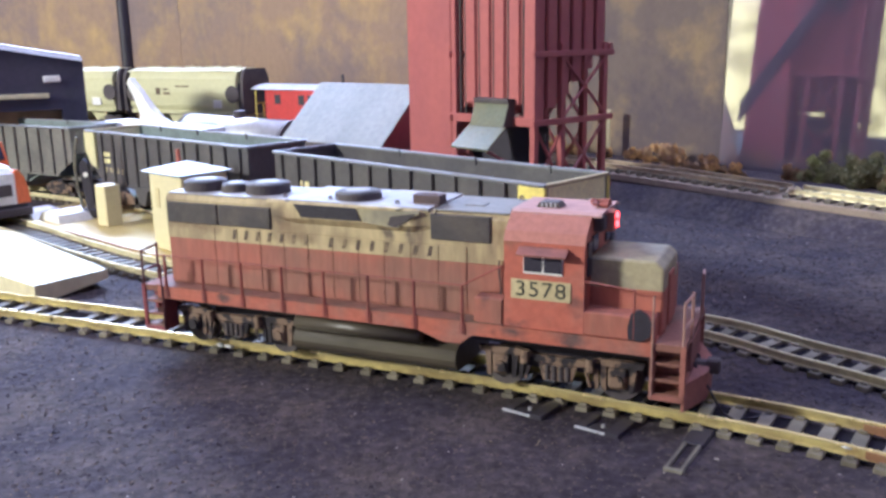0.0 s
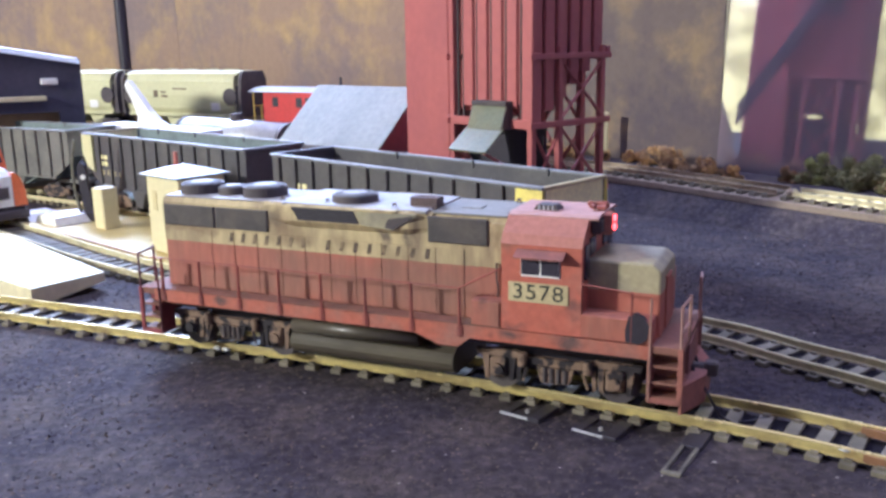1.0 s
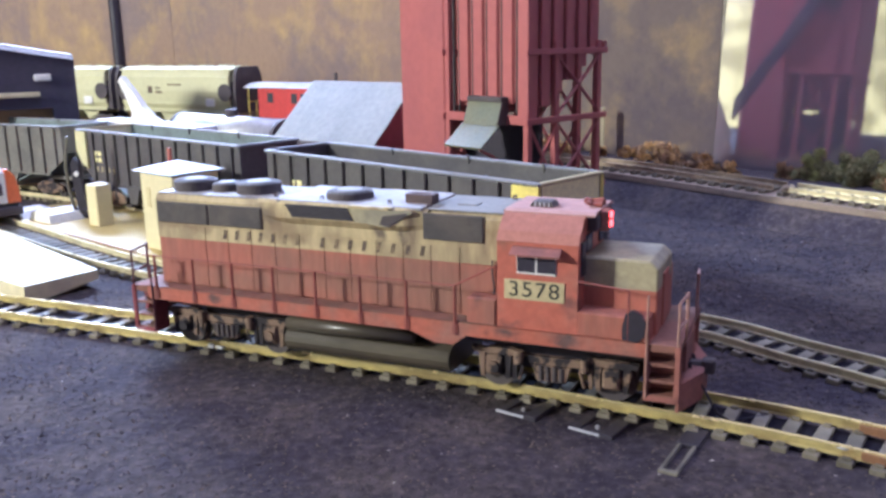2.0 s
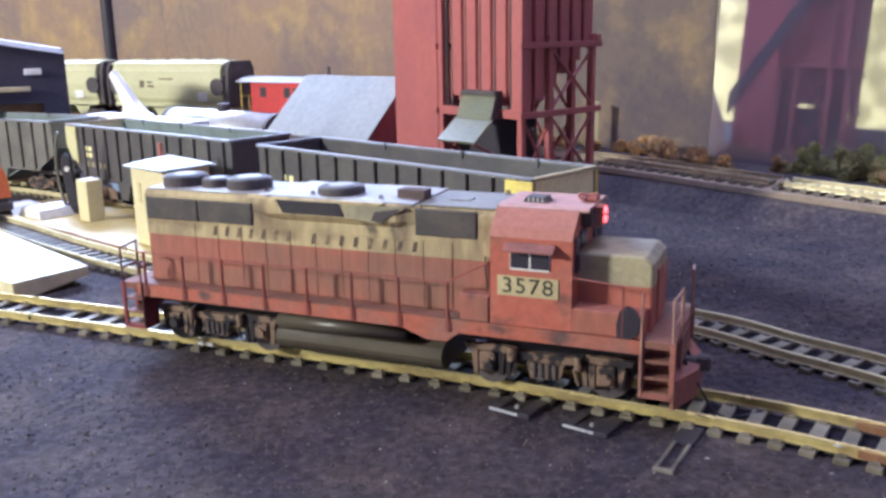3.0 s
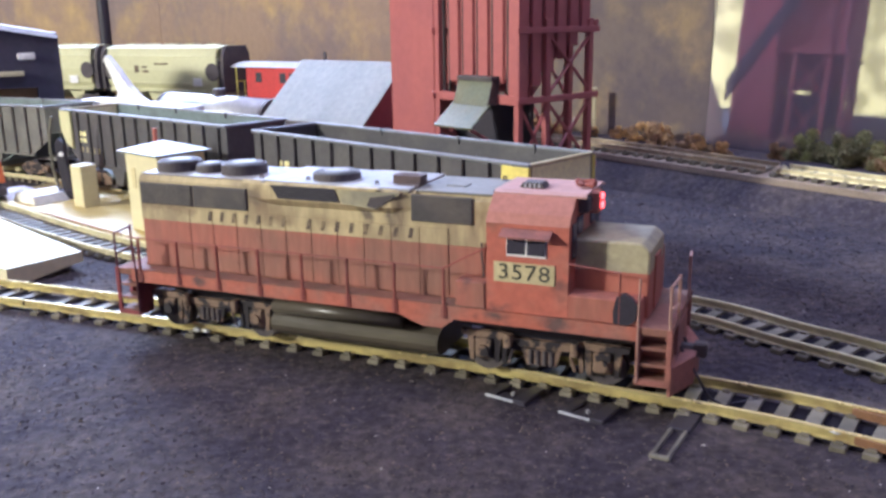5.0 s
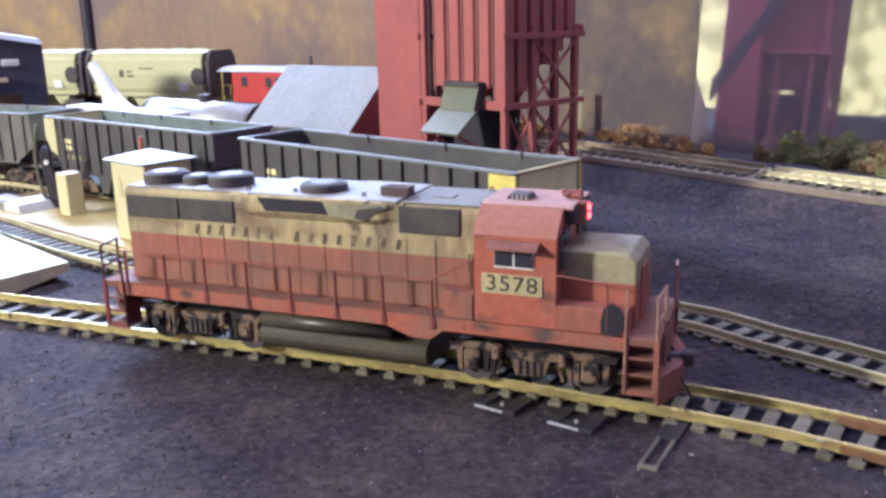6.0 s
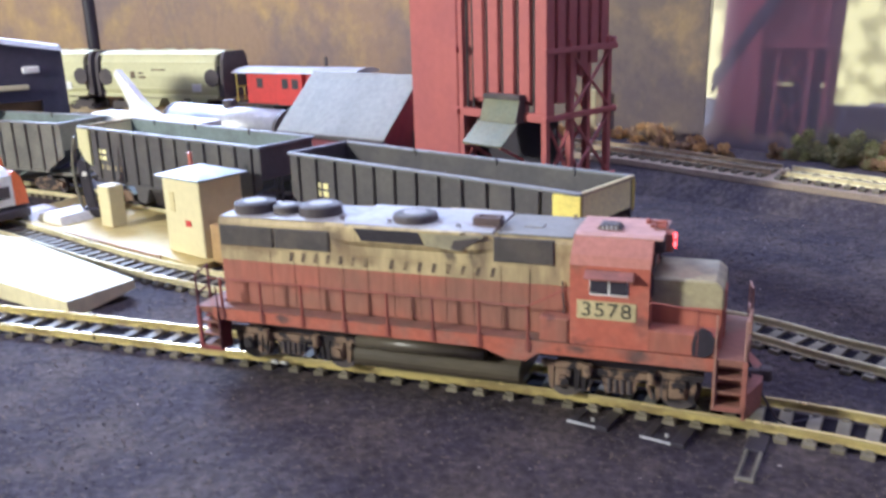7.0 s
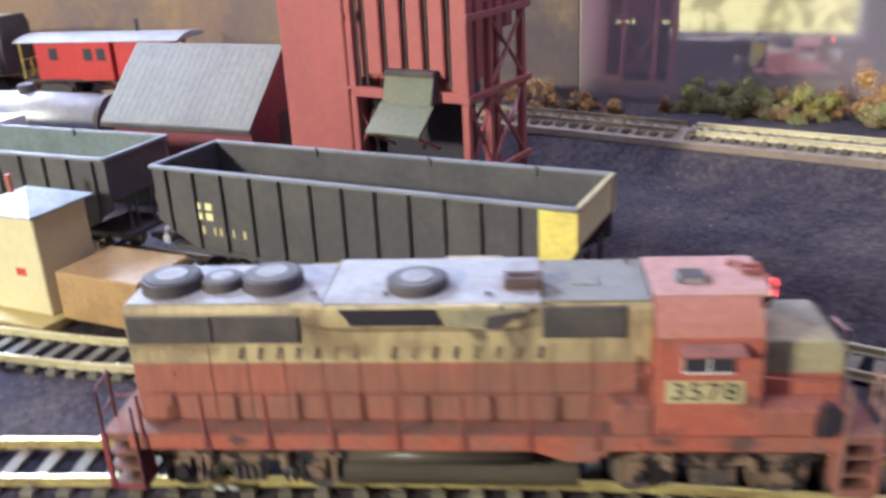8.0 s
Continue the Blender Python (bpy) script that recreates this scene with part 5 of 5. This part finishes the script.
# ---- dark enginehouse behind the hoppers ----
SNOWY = material("patchy_white_roof", (0.70, 0.74, 0.80), 0.7, dirt=(0.05, 0.06, 0.09), amount=1.0, scale=70, edge=(0.56, 0.60))
house = thing("engine_house", "blue-black gabled engine house with a white roof edge", "building", Matrix.Translation((-0.269, 0.689, 0)) @ pose(0, 0, 0, 0, 0, 206))
bm = bmesh.new()
prism(bm, [(0, 0), (18, 0), (18, 60), (142, 60), (142, 0), (160, 0), (160, 97), (80, 111), (0, 97)], -40, 0)
part("wall", bm, NAVY, house)
for x0, x1, z0, z1 in ((0.6, 80, 97, 111.5), (163, 80, 97, 111.5)):
    bm = bmesh.new()
    prism(bm, [(x0, z0 - 0.6), (x0, z0 + 2.0), (x1, z1 + 2.0), (x1, z1 - 0.6)], -42, 3.5)
    part("roof_slope", bm, SNOWY, house, "patchy white roof")
    bm = bmesh.new()
    ends = [[bm.verts.new(Vector((x, y, z + h)) * MM) for y, h in ((5.0, -1.6), (4.0, 0.6), (-7, 2.6), (-9, 0.2))] for x, z in ((x0, z0), (x1, z1))]
    for i in range(4):
        bm.faces.new((ends[0][i], ends[0][(i + 1) % 4], ends[1][(i + 1) % 4], ends[1][i]))
    bm.faces.new(ends[0])
    bm.faces.new(ends[1][::-1])
    bmesh.ops.recalc_face_normals(bm, faces=bm.faces)
    part("roof_edge", bm, SNOWY, house, "white rough roof edge")
boxpart("lintel", CREAMBOARD, house, 26, 140, 0, 3.5, 69, 72.5, bevel=0.4)
boxpart("sign_panel", WHITE, house, 17, 29, 0.2, 2.6, 80.5, 85.5, bevel=0.8)
boxpart("door", PLYWOOD, house, 18, 142, -14, -10, 0, 60, bevel=0.3)

# ---- pole ----
pole = thing("pipe", "black upright pipe in front of the backdrop", "pipe", Matrix.Translation((-0.3265, 0.9600, 0)))
rodpart("tube", BLACK, pole, (0, 0, 0), (0, 0, 330), 6.2, 16)

# ---- silver tank car and white crane wagon behind the hoppers ----
def frame_between(x0, y0, x1, y1, z=0.0):
    """Pose at the first place, x axis towards the second (mm)."""
    return Matrix.Translation(Vector((x0, y0, z)) * MM) @ pose(0, 0, 0, 0, 0, math.degrees(math.atan2(y1 - y0, x1 - x0)))


SILVER = material("bright_silver_paint", (0.46, 0.46, 0.46), 0.42, metal=0.3, dirt=(0.32, 0.32, 0.32), amount=0.4, scale=30)
tankcar = thing("tank_car", "silver white tank wagon standing behind the hoppers", "tank wagon", frame_between(-95, 596, -202, 688))
bm = bmesh.new()
tube(bm, (2, 0, 41), (118, 0, 41), 14.5, 32)
part("tank", bm, SILVER, tankcar, smooth=True)
# Ends are coloured dark; the shading of the end face is in the colour.
for x in (1.5, 118.5):
    bm = bmesh.new()
    tube(bm, (x - 1.5, 0, 41), (x + 1.5, 0, 41), 15, 32)
    part("tank_end", bm, DARK, tankcar)
bm = bmesh.new()
tube(bm, (60, 0, 54), (60, 0, 60), 4.5, 18)
part("dome", bm, DARK, tankcar)
boxpart("underframe", DARK, tankcar, -4, 124, -11, 11, 18, 27, bevel=0.4)
for x0 in (22, 98):
    bm = bmesh.new()
    box(bm, x0 - 12, x0 + 12, -11, 11, 9, 18, 0.5)
    tk = part("truck", bm, DARK, tankcar)
    for dx in (-9, 9):
        bm = bmesh.new()
        tube(bm, (x0 + dx, -9.5, 10), (x0 + dx, 9.5, 10), 5, 16)
        part("wheel_set", bm, DARK, tk)
track("spur behind the coal hoppers", [(-93, 594, 0), (-148, 641, 0), (-202, 688, 0), (-300, 772, 0)], RAIL, (8, 8, 0))

crane = thing("crane_wagon", "white flat wagon with a raised white boom", "crane wagon", frame_between(-142, 566, -256, 666))
boxpart("deck", WHITE, crane, 0, 120, -9, 9, 49, 54.5, bevel=0.6)
boxpart("underframe", DARK, crane, 4, 116, -8, 8, 17, 49, bevel=0.5)
bm = bmesh.new()
prism(bm, [(48, 54.4), (84, 54.4), (82.5, 60), (88, 70), (96.5, 81.0), (93.4, 84.4), (80, 74.5), (69, 65), (58, 58)], -2.2, 2.2)
part("boom", bm, WHITE, crane, "white slanting boom")
for x0 in (24, 96):
    bm = bmesh.new()
    box(bm, x0 - 12, x0 + 12, -9, 9, 5.4, 17, 0.5)
    part("truck", bm, DARK, crane)

# ---- orange work vehicle on the second track ----
veh = thing("work_vehicle", "orange and white rail work vehicle on the second track", "rail vehicle", frame_between(-257, 519, -341, 590))
boxpart("chassis", BLACK, veh, 1, 60, -14, 14, 7, 15, bevel=0.8)
boxpart("bumper", DARK, veh, -1.5, 2, -15, 15, 7.5, 12.5, bevel=0.6)
for s in (-1, 1):
    bm = bmesh.new()
    prism(bm, [(s * 15, 15), (s * 7, 15), (s * 7, 35), (s * 9.5, 35), (s * 12.5, 31), (s * 14.4, 24)], 0, 22, "x")
    part("fender", bm, ORANGE, veh)
bm = bmesh.new()
prism(bm, [(0.5, 15), (24, 15), (24, 39), (6, 37), (0.5, 33)], -7, 7)
hood = part("hood", bm, WHITE, veh, "white hood")
boxpart("grille", DARK, hood, -0.2, 0.8, -4.5, 4.5, 20, 27, bevel=0.2)
bm = bmesh.new()
prism(bm, [(20, 15), (52, 15), (52, 50), (26, 50), (20, 38)], -13.5, 13.5)
bodyv = part("cab", bm, ORANGE, veh)
bm = bmesh.new()
prism(bm, [(20.4, 39.6), (25.2, 48.6), (24.7, 49.0), (19.8, 39.9)], -11.5, 11.5)
part("windscreen", bm, GLASS, bodyv)
boxpart("side_panel", WHITE, bodyv, 28, 48, -14.1, -13.3, 20, 36, bevel=0.3)
boxpart("beacon", DARK, bodyv, 30, 36, -4, 4, 50, 55, bevel=0.5)
for x in (9, 44):
    bm = bmesh.new()
    tube(bm, (x, -10.5, 10), (x, 10.5, 10), 4.6, 18)
    part("wheel_set", bm, DARK, veh)

# ---- signal mast, wires and scraps on the platform ----
OLIVEPOST = material("olive_grey_post", (0.17, 0.155, 0.11), 0.6, dirt=(0.07, 0.065, 0.06), amount=0.6, scale=90)
mast = thing("signal_mast", "slim olive signal mast with a black head on the platform", "signal", Matrix.Translation((-0.2135, 0.531, 0.0042)))
bm = bmesh.new()
bend = [(0, 0, 0), (-3.4, 0.6, 8), (-5.2, 1.0, 18), (-5.6, 1.0, 30), (-4.6, 1.0, 40), (-2.6, 1.0, 49)]
for a, b in zip(bend, bend[1:]):
    tube(bm, a, b, 0.95, 8)
part("post", bm, OLIVEPOST, mast)
bm = bmesh.new()
prism(bm, [(0.5, 2), (6, 2), (4, 20), (2.6, 34), (0.2, 36.5), (-2.2, 33), (-1.0, 16)], -1.6, 2.0)
hd = part("signal_head", bm, BLACK, mast)
bm = bmesh.new()
tube(bm, (1.4, -1.5, 27), (1.4, -2.4, 27), 1.5, 12)
part("lens", bm, WHITE, hd)
bm = bmesh.new()
box(bm, -3, 8, -3, 4, 0, 6, 0.8)
part("foot", bm, BLACK, mast)

scrap = thing("white_card", "folded white card scraps lying by the track", "card", Matrix.Translation((-0.242, 0.530, 0.0042)) @ pose(0, 0, 0, 0, 0, -40))
bm = bmesh.new()
prism(bm, [(0, 0), (26, 0), (24, 5), (14, 7), (4, 5)], -2, 20)
part("fold", bm, WHITE, scrap)
bm = bmesh.new()
prism(bm, [(-26, 0), (-3, 0), (-8, 4), (-20, 4.5)], -4, 15)
part("fold", bm, WHITE, scrap)

# ---- turnout hardware beside the front track ----
lever = thing("switch_bracket", "black plastic switch throw bracket beside the track", "bracket", Matrix.Translation((0.0663, 0.2140, 0)) @ pose(0, 0, 0, 0, 0, -122))
OLIVE = material("worn_grey_plastic", (0.20, 0.185, 0.14), 0.55, dirt=(0.06, 0.055, 0.05), amount=0.6, scale=120)
for y in (-1.9, 1.9):
    boxpart("arm", OLIVE, lever, 0, 17, y - 0.55, y + 0.55, 0.6, 1.9, bevel=0.3)
boxpart("crossbar", OLIVE, lever, 16.2, 17.8, -2.6, 2.6, 0.6, 1.9, bevel=0.3)
boxpart("base", BLACK, lever, -10, 1, -3.0, 3.0, 0.6, 2.0, bevel=0.3)
for x, y in ((18, 239.6), (37, 226.8)):
    ext = thing("tie_extension", "black plastic tie extension with a bright metal strip", "track part", Matrix.Translation(Vector((x, y, 0)) * MM) @ pose(0, 0, 0, 0, 0, -37))
    boxpart("bar", BLACK, ext, 9.4, 13.6, -1.2, 10.5, 0.4, 2.3, bevel=0.3)
    boxpart("bar", BLACK, ext, 0.5, 3.4, 0.2, 9.5, 0.4, 1.7, bevel=0.3)
    boxpart("plate", BLACK, ext, 0.2, 9.6, 0, 4.2, 0.3, 1.3, bevel=0.2)
    boxpart("strip", RIMGREY, ext, 0, 9.6, -0.7, 0, 0.4, 1.6, bevel=0.1, label="bright metal strip")
    # Silver pin added on the plate to stand for a glint.
    bm = bmesh.new()
    tube(bm, (7.0, 3.2, 1.2), (7.0, 3.2, 2.2), 0.55, 10)
    part("rivet", bm, SILVER, ext, "silver pin added as a glint")
JOINER = material("brown_rail_joiner", (0.22, 0.11, 0.05), 0.55, dirt=(0.12, 0.06, 0.035), amount=0.6, scale=120)
for x, y in ((113.0, 217.2), (106.0, 201.6)):
    clip = thing("rail_joiner", "brown metal joiner clasping the rail foot", "rail joiner", Matrix.Translation(Vector((x, y, 2.9)) * MM) @ pose(0, 0, 0, 0, 0, -42.4))
    for side in (-1, 1):
        boxpart("cheek", JOINER, clip, 0, 13, *sorted((side * 0.5, side * 1.1)), 0, 1.9, bevel=0.1)
    boxpart("sole", JOINER, clip, 0, 13, -1.1, 1.1, -0.3, 0.1)
for along, across in ((-285, 255.8), (-270, 238.2)):
    gap = thing("rail_joint", "dark open joint between two rail lengths", "rail joint", Matrix.Translation(sd(along, across, 2.3)) @ pose(0, 0, 0, 0, 0, -24))
    boxpart("sleeve", GAPBLACK, gap, -0.6, 0.6, -0.95, 0.95, 0, 3.3)
wire = thing("cable", "thin black cable drooping from the coupler to the felt", "cable", Matrix.Translation(sd(-26, 238, 0)) @ pose(0, 0, 0, 0, 0, -24))
bm = bmesh.new()
droop = [(0, 0, 13), (2.5, -0.5, 9), (5, 0, 4.5), (8, 2.5, 2.0), (12, 6, 1.6), (17, 9, 2.4)]
for a, b in zip(droop, droop[1:]):
    tube(bm, a, b, 0.35, 6)
part("lead", bm, BLACK, wire)
for x, y in ((-76.6, 291.2), (-73.0, 289.6), (102.4, 204.2)):
    blob = thing("solder_blob", "shiny solder blob on the rail joint", "solder", Matrix.Translation(Vector((x, y, 4.4)) * MM) @ pose(0, 0, 0, 0, 0, -24))
    bm = bmesh.new()
    bmesh.ops.create_icosphere(bm, subdivisions=2, radius=0.95 * MM)
    for v in bm.verts:
        v.co *= 1 + 0.7 * noise.noise(v.co * 1100 + Vector((x, y, 0)))
        v.co.x *= 2.0
        v.co.z *= 0.7
    part("blob", bm, SILVER, blob, smooth=True)

# ---- yellow barrier arm in front of the backdrop ----
arm = thing("barrier_arm", "yellow barrier arm with a white tip", "barrier", frame_between(-300, 925, -215, 890))
rodpart("arm", YELLOW, arm, (0, 0, 64), (78, 0, 64), 3.0, 10)
rodpart("tip", WHITE, arm, (78, 0, 64), (96, 0, 63), 3.6, 10)
rodpart("post", DARK, arm, (8, 0, 30), (8, 0, 64), 2.0, 8)


# ---- scenery along the backdrop ----
def clump_bush(name, label, at, size, mats, seed, leaves):
    """A low bush of twigs and many small leaf flakes."""
    rnd = random.Random(seed)
    root = thing(name, label, "bush", Matrix.Translation(Vector(at) * MM))
    bm = bmesh.new()
    for k in range(9):
        q = Vector((rnd.uniform(-1, 1), rnd.uniform(-1, 1), rnd.uniform(0.5, 1.1)))
        tube(bm, (0, 0, 0), (q.x * size * 0.7, q.y * size * 0.5, q.z * size * 0.7), 0.6, 5, 0.25)
    part("stem", bm, TRUCK, root)
    for mat in mats:
        bm = bmesh.new()
        lumps = bmesh.new()
        centres = [Vector((rnd.gauss(0, 0.45), rnd.gauss(0, 0.32), abs(rnd.gauss(0.38, 0.26)))) * size for _ in range(7)]
        for c in centres:
            ball = bmesh.ops.create_icosphere(lumps, subdivisions=2, radius=1.0)["verts"]
            reach = rnd.uniform(0.10, 0.15) * size
            for v in ball:
                v.co = (c + v.co * reach * (1 + 0.8 * noise.noise(v.co * 2.3 + c))) * MM
        for k in range(leaves):
            c = rnd.choice(centres) + Vector((rnd.gauss(0, 1), rnd.gauss(0, 1), rnd.gauss(0, 1))).normalized() * size * rnd.uniform(0.08, 0.30)
            c.z = max(c.z, 0.4)
            r = rnd.uniform(0.45, 1.15)
            u = Vector((rnd.uniform(-1, 1), rnd.uniform(-1, 1), rnd.uniform(-1, 1))).normalized()
            w = u.orthogonal().normalized()
            w2 = u.cross(w)
            p = [bm.verts.new((c + w * (r * math.cos(t)) + w2 * (r * 0.7 * math.sin(t)) + u * (0.3 * (j % 2))) * MM) for j, t in enumerate((0, 1.3, 2.4, 3.6, 5.0))]
            bm.faces.new(p)
        f = part("foliage", bm, mat, root)
        tagged(f, kind="stuff")
        tagged(part("clump", lumps, mats[1], root), kind="stuff")
    return root


def leaf(name, col, col2):
    return material(name, col, 0.8, dirt=col2, amount=0.8, scale=150, grain=0.3)


LEAF_ORANGE, LEAF_RUST = leaf("orange_foam", (0.62, 0.39, 0.14), (0.46, 0.25, 0.10)), leaf("rust_foam", (0.33, 0.20, 0.11), (0.42, 0.30, 0.15))
LEAF_GREEN, LEAF_DARK = leaf("green_foam", (0.42, 0.42, 0.16), (0.30, 0.30, 0.12)), leaf("dark_green_foam", (0.30, 0.30, 0.14), (0.40, 0.34, 0.16))
LEAF_LIME = leaf("lime_foam", (0.48, 0.43, 0.12), (0.30, 0.31, 0.10))
rnd = random.Random(5)
back = smooth_line(MAIN, 4.0)


def behind_main(k, off):
    i = min(int(k / 4), len(back) - 2)
    d = Vector(back[i + 1] - back[i]).normalized()
    return Vector(back[i]) + Vector((-d.y, d.x, 0)) * off


for k in range(34):
    p = behind_main(250 + k * 21, rnd.uniform(32, 60))
    clump_bush("bush", "low orange and rust coloured bush at the backdrop", (p.x, p.y, p.z - 1), rnd.uniform(9, 15), (LEAF_ORANGE, LEAF_RUST), 20 + k, 620)
for k, (x, y, size, mats) in enumerate(((240, 570, 11, (LEAF_RUST, LEAF_DARK)), (250, 565, 15, (LEAF_DARK, LEAF_GREEN)), (272, 544, 18, (LEAF_DARK, LEAF_DARK)), (279, 533, 14, (LEAF_RUST, LEAF_DARK)), (287, 524, 13, (LEAF_RUST, LEAF_GREEN)),
                                          (297, 512, 18, (LEAF_LIME, LEAF_GREEN)), (306, 517, 20, (LEAF_RUST, LEAF_ORANGE)), (325, 484, 23, (LEAF_GREEN, LEAF_RUST)), (331, 496, 27, (LEAF_ORANGE, LEAF_ORANGE)),
                                          (345, 470, 26, (LEAF_ORANGE, LEAF_GREEN)), (346, 462, 24, (LEAF_LIME, LEAF_DARK)), (380, 424, 28, (LEAF_ORANGE, LEAF_GREEN)), (268, 560, 16, (LEAF_DARK, LEAF_DARK)), (283, 547, 18, (LEAF_DARK, LEAF_GREEN)), (300, 531, 15, (LEAF_DARK, LEAF_RUST)), (402, 392, 28, (LEAF_LIME, LEAF_DARK)))):
    clump_bush("bush", "ragged green and ochre bush beside the main line", (x - 7, y - 8, 11.5), size, mats, 70 + k, 1700)

# ---- pale post at the backdrop and crumbled ballast on the main line ----
stake = thing("lineside_post", "pale weathered post at the foot of the backdrop", "post", Matrix.Translation((0.129, 0.668, 0.019)))
boxpart("shaft", BEIGE, stake, -2, 2, -2, 2, 0, 33, bevel=0.4)
boxpart("cap", BEIGE, stake, -2.5, 2.5, -2.5, 2.5, 33, 34.5, bevel=0.4)
rnd = random.Random(31)
heap = thing("ballast_heap", "small heap of pale crumbled ballast on the rails", "ballast", Matrix.Translation((0.2076, 0.5024, 0.0145)))
for k in range(14):
    bm = bmesh.new()
    at = Vector((rnd.gauss(0, 4), rnd.gauss(0, 4), rnd.uniform(1.0, 5.0))) * MM
    for v in bmesh.ops.create_icosphere(bm, subdivisions=1, radius=rnd.uniform(1.0, 2.4) * MM)["verts"]:
        v.co = at + v.co * (1 + 0.4 * noise.noise(v.co * 700 + at * 90))
    part("stone", bm, BEIGE if k % 3 else CORK, heap)

# ---- tufts of the felt, nearest stretch ----
TUFT = bpy.data.materials.new("felt_tufts")
TUFT.use_nodes = True
tn, tl = TUFT.node_tree.nodes, TUFT.node_tree.links
ramp = tn.new("ShaderNodeValToRGB")
ramp.color_ramp.interpolation = "LINEAR"
for at, col in ((0.0, (0.042, 0.037, 0.045, 1)), (1.0, (0.23, 0.18, 0.13, 1))):
    ramp.color_ramp.elements[int(at)].position, ramp.color_ramp.elements[int(at)].color = at, col
el = ramp.color_ramp.elements.new(0.55)
el.color = (0.064, 0.054, 0.061, 1)
tl.new(tn.new("ShaderNodeNewGeometry").outputs["Random Per Island"], ramp.inputs[0])
tl.new(ramp.outputs[0], tn["Principled BSDF"].inputs["Base Color"])
tn["Principled BSDF"].inputs["Roughness"].default_value = 0.9
tn["Principled BSDF"].inputs["Specular IOR Level"].default_value = 0.1
gen = np.random.default_rng(4)
N_TUFT = 140000
depth = 0.07 + 0.55 * gen.random(N_TUFT) ** 1.5
across = (gen.random(N_TUFT) * 2 - 1) * (0.10 + depth * 0.62)
turn = gen.random(N_TUFT) * math.pi
size = (0.00030 + 0.00048 * gen.random(N_TUFT)) * (0.8 + depth)
height = size * (0.32 + 0.46 * gen.random(N_TUFT))
base = np.array([ground_height(x, y) for x, y in zip(across, depth)]) + 0.0006
cx, cy = np.cos(turn) * size, np.sin(turn) * size
lean_x, lean_y = (gen.random(N_TUFT) - 0.5) * size * 1.6, (gen.random(N_TUFT) - 0.5) * size * 1.6
va = np.stack([across - cx, depth - cy, base], 1)
vb = np.stack([across + cx, depth + cy, base], 1)
vc = np.stack([across + lean_x - cy * 0.5, depth + lean_y + cx * 0.5, base + height], 1)
me = bpy.data.meshes.new("felt_tufts")
me.from_pydata(np.stack([va, vb, vc], 1).reshape(-1, 3).tolist(), [], np.arange(3 * N_TUFT).reshape(-1, 3).tolist())
me.materials.append(TUFT)
tagged(new("felt_tufts", me), "short dark fibre tufts of the felt ground", "felt", "", "stuff")

# ---- lint and crumbs on the felt ----
rnd = random.Random(11)
bm = bmesh.new()
for k in range(420):
    x, y = rnd.uniform(-0.35, 0.40), rnd.uniform(0.05, 0.55)
    r = rnd.choice((0.15, 0.2, 0.22, 0.3)) * MM
    u = rnd.uniform(0, 6.28)
    ex, ey = Vector((math.cos(u), math.sin(u), 0)) * r * rnd.uniform(1, 2.4), Vector((-math.sin(u), math.cos(u), 0)) * r
    base = Vector((x, y, ground_height(x, y) + 0.0007))
    q = [bm.verts.new(base + ex * i + ey * j) for i, j in ((-1, -1), (1, -1), (1, 1), (-1, 1))]
    top = bm.verts.new(base + Vector((0, 0, r * 1.2)))
    for i in range(4):
        bm.faces.new((q[i], q[(i + 1) % 4], top))
ob = part("lint", bm, material("pale_lint", (0.42, 0.38, 0.34), 0.9), None)
tagged(ob, "pale lint and crumbs scattered on the felt", "lint", "", "stuff")
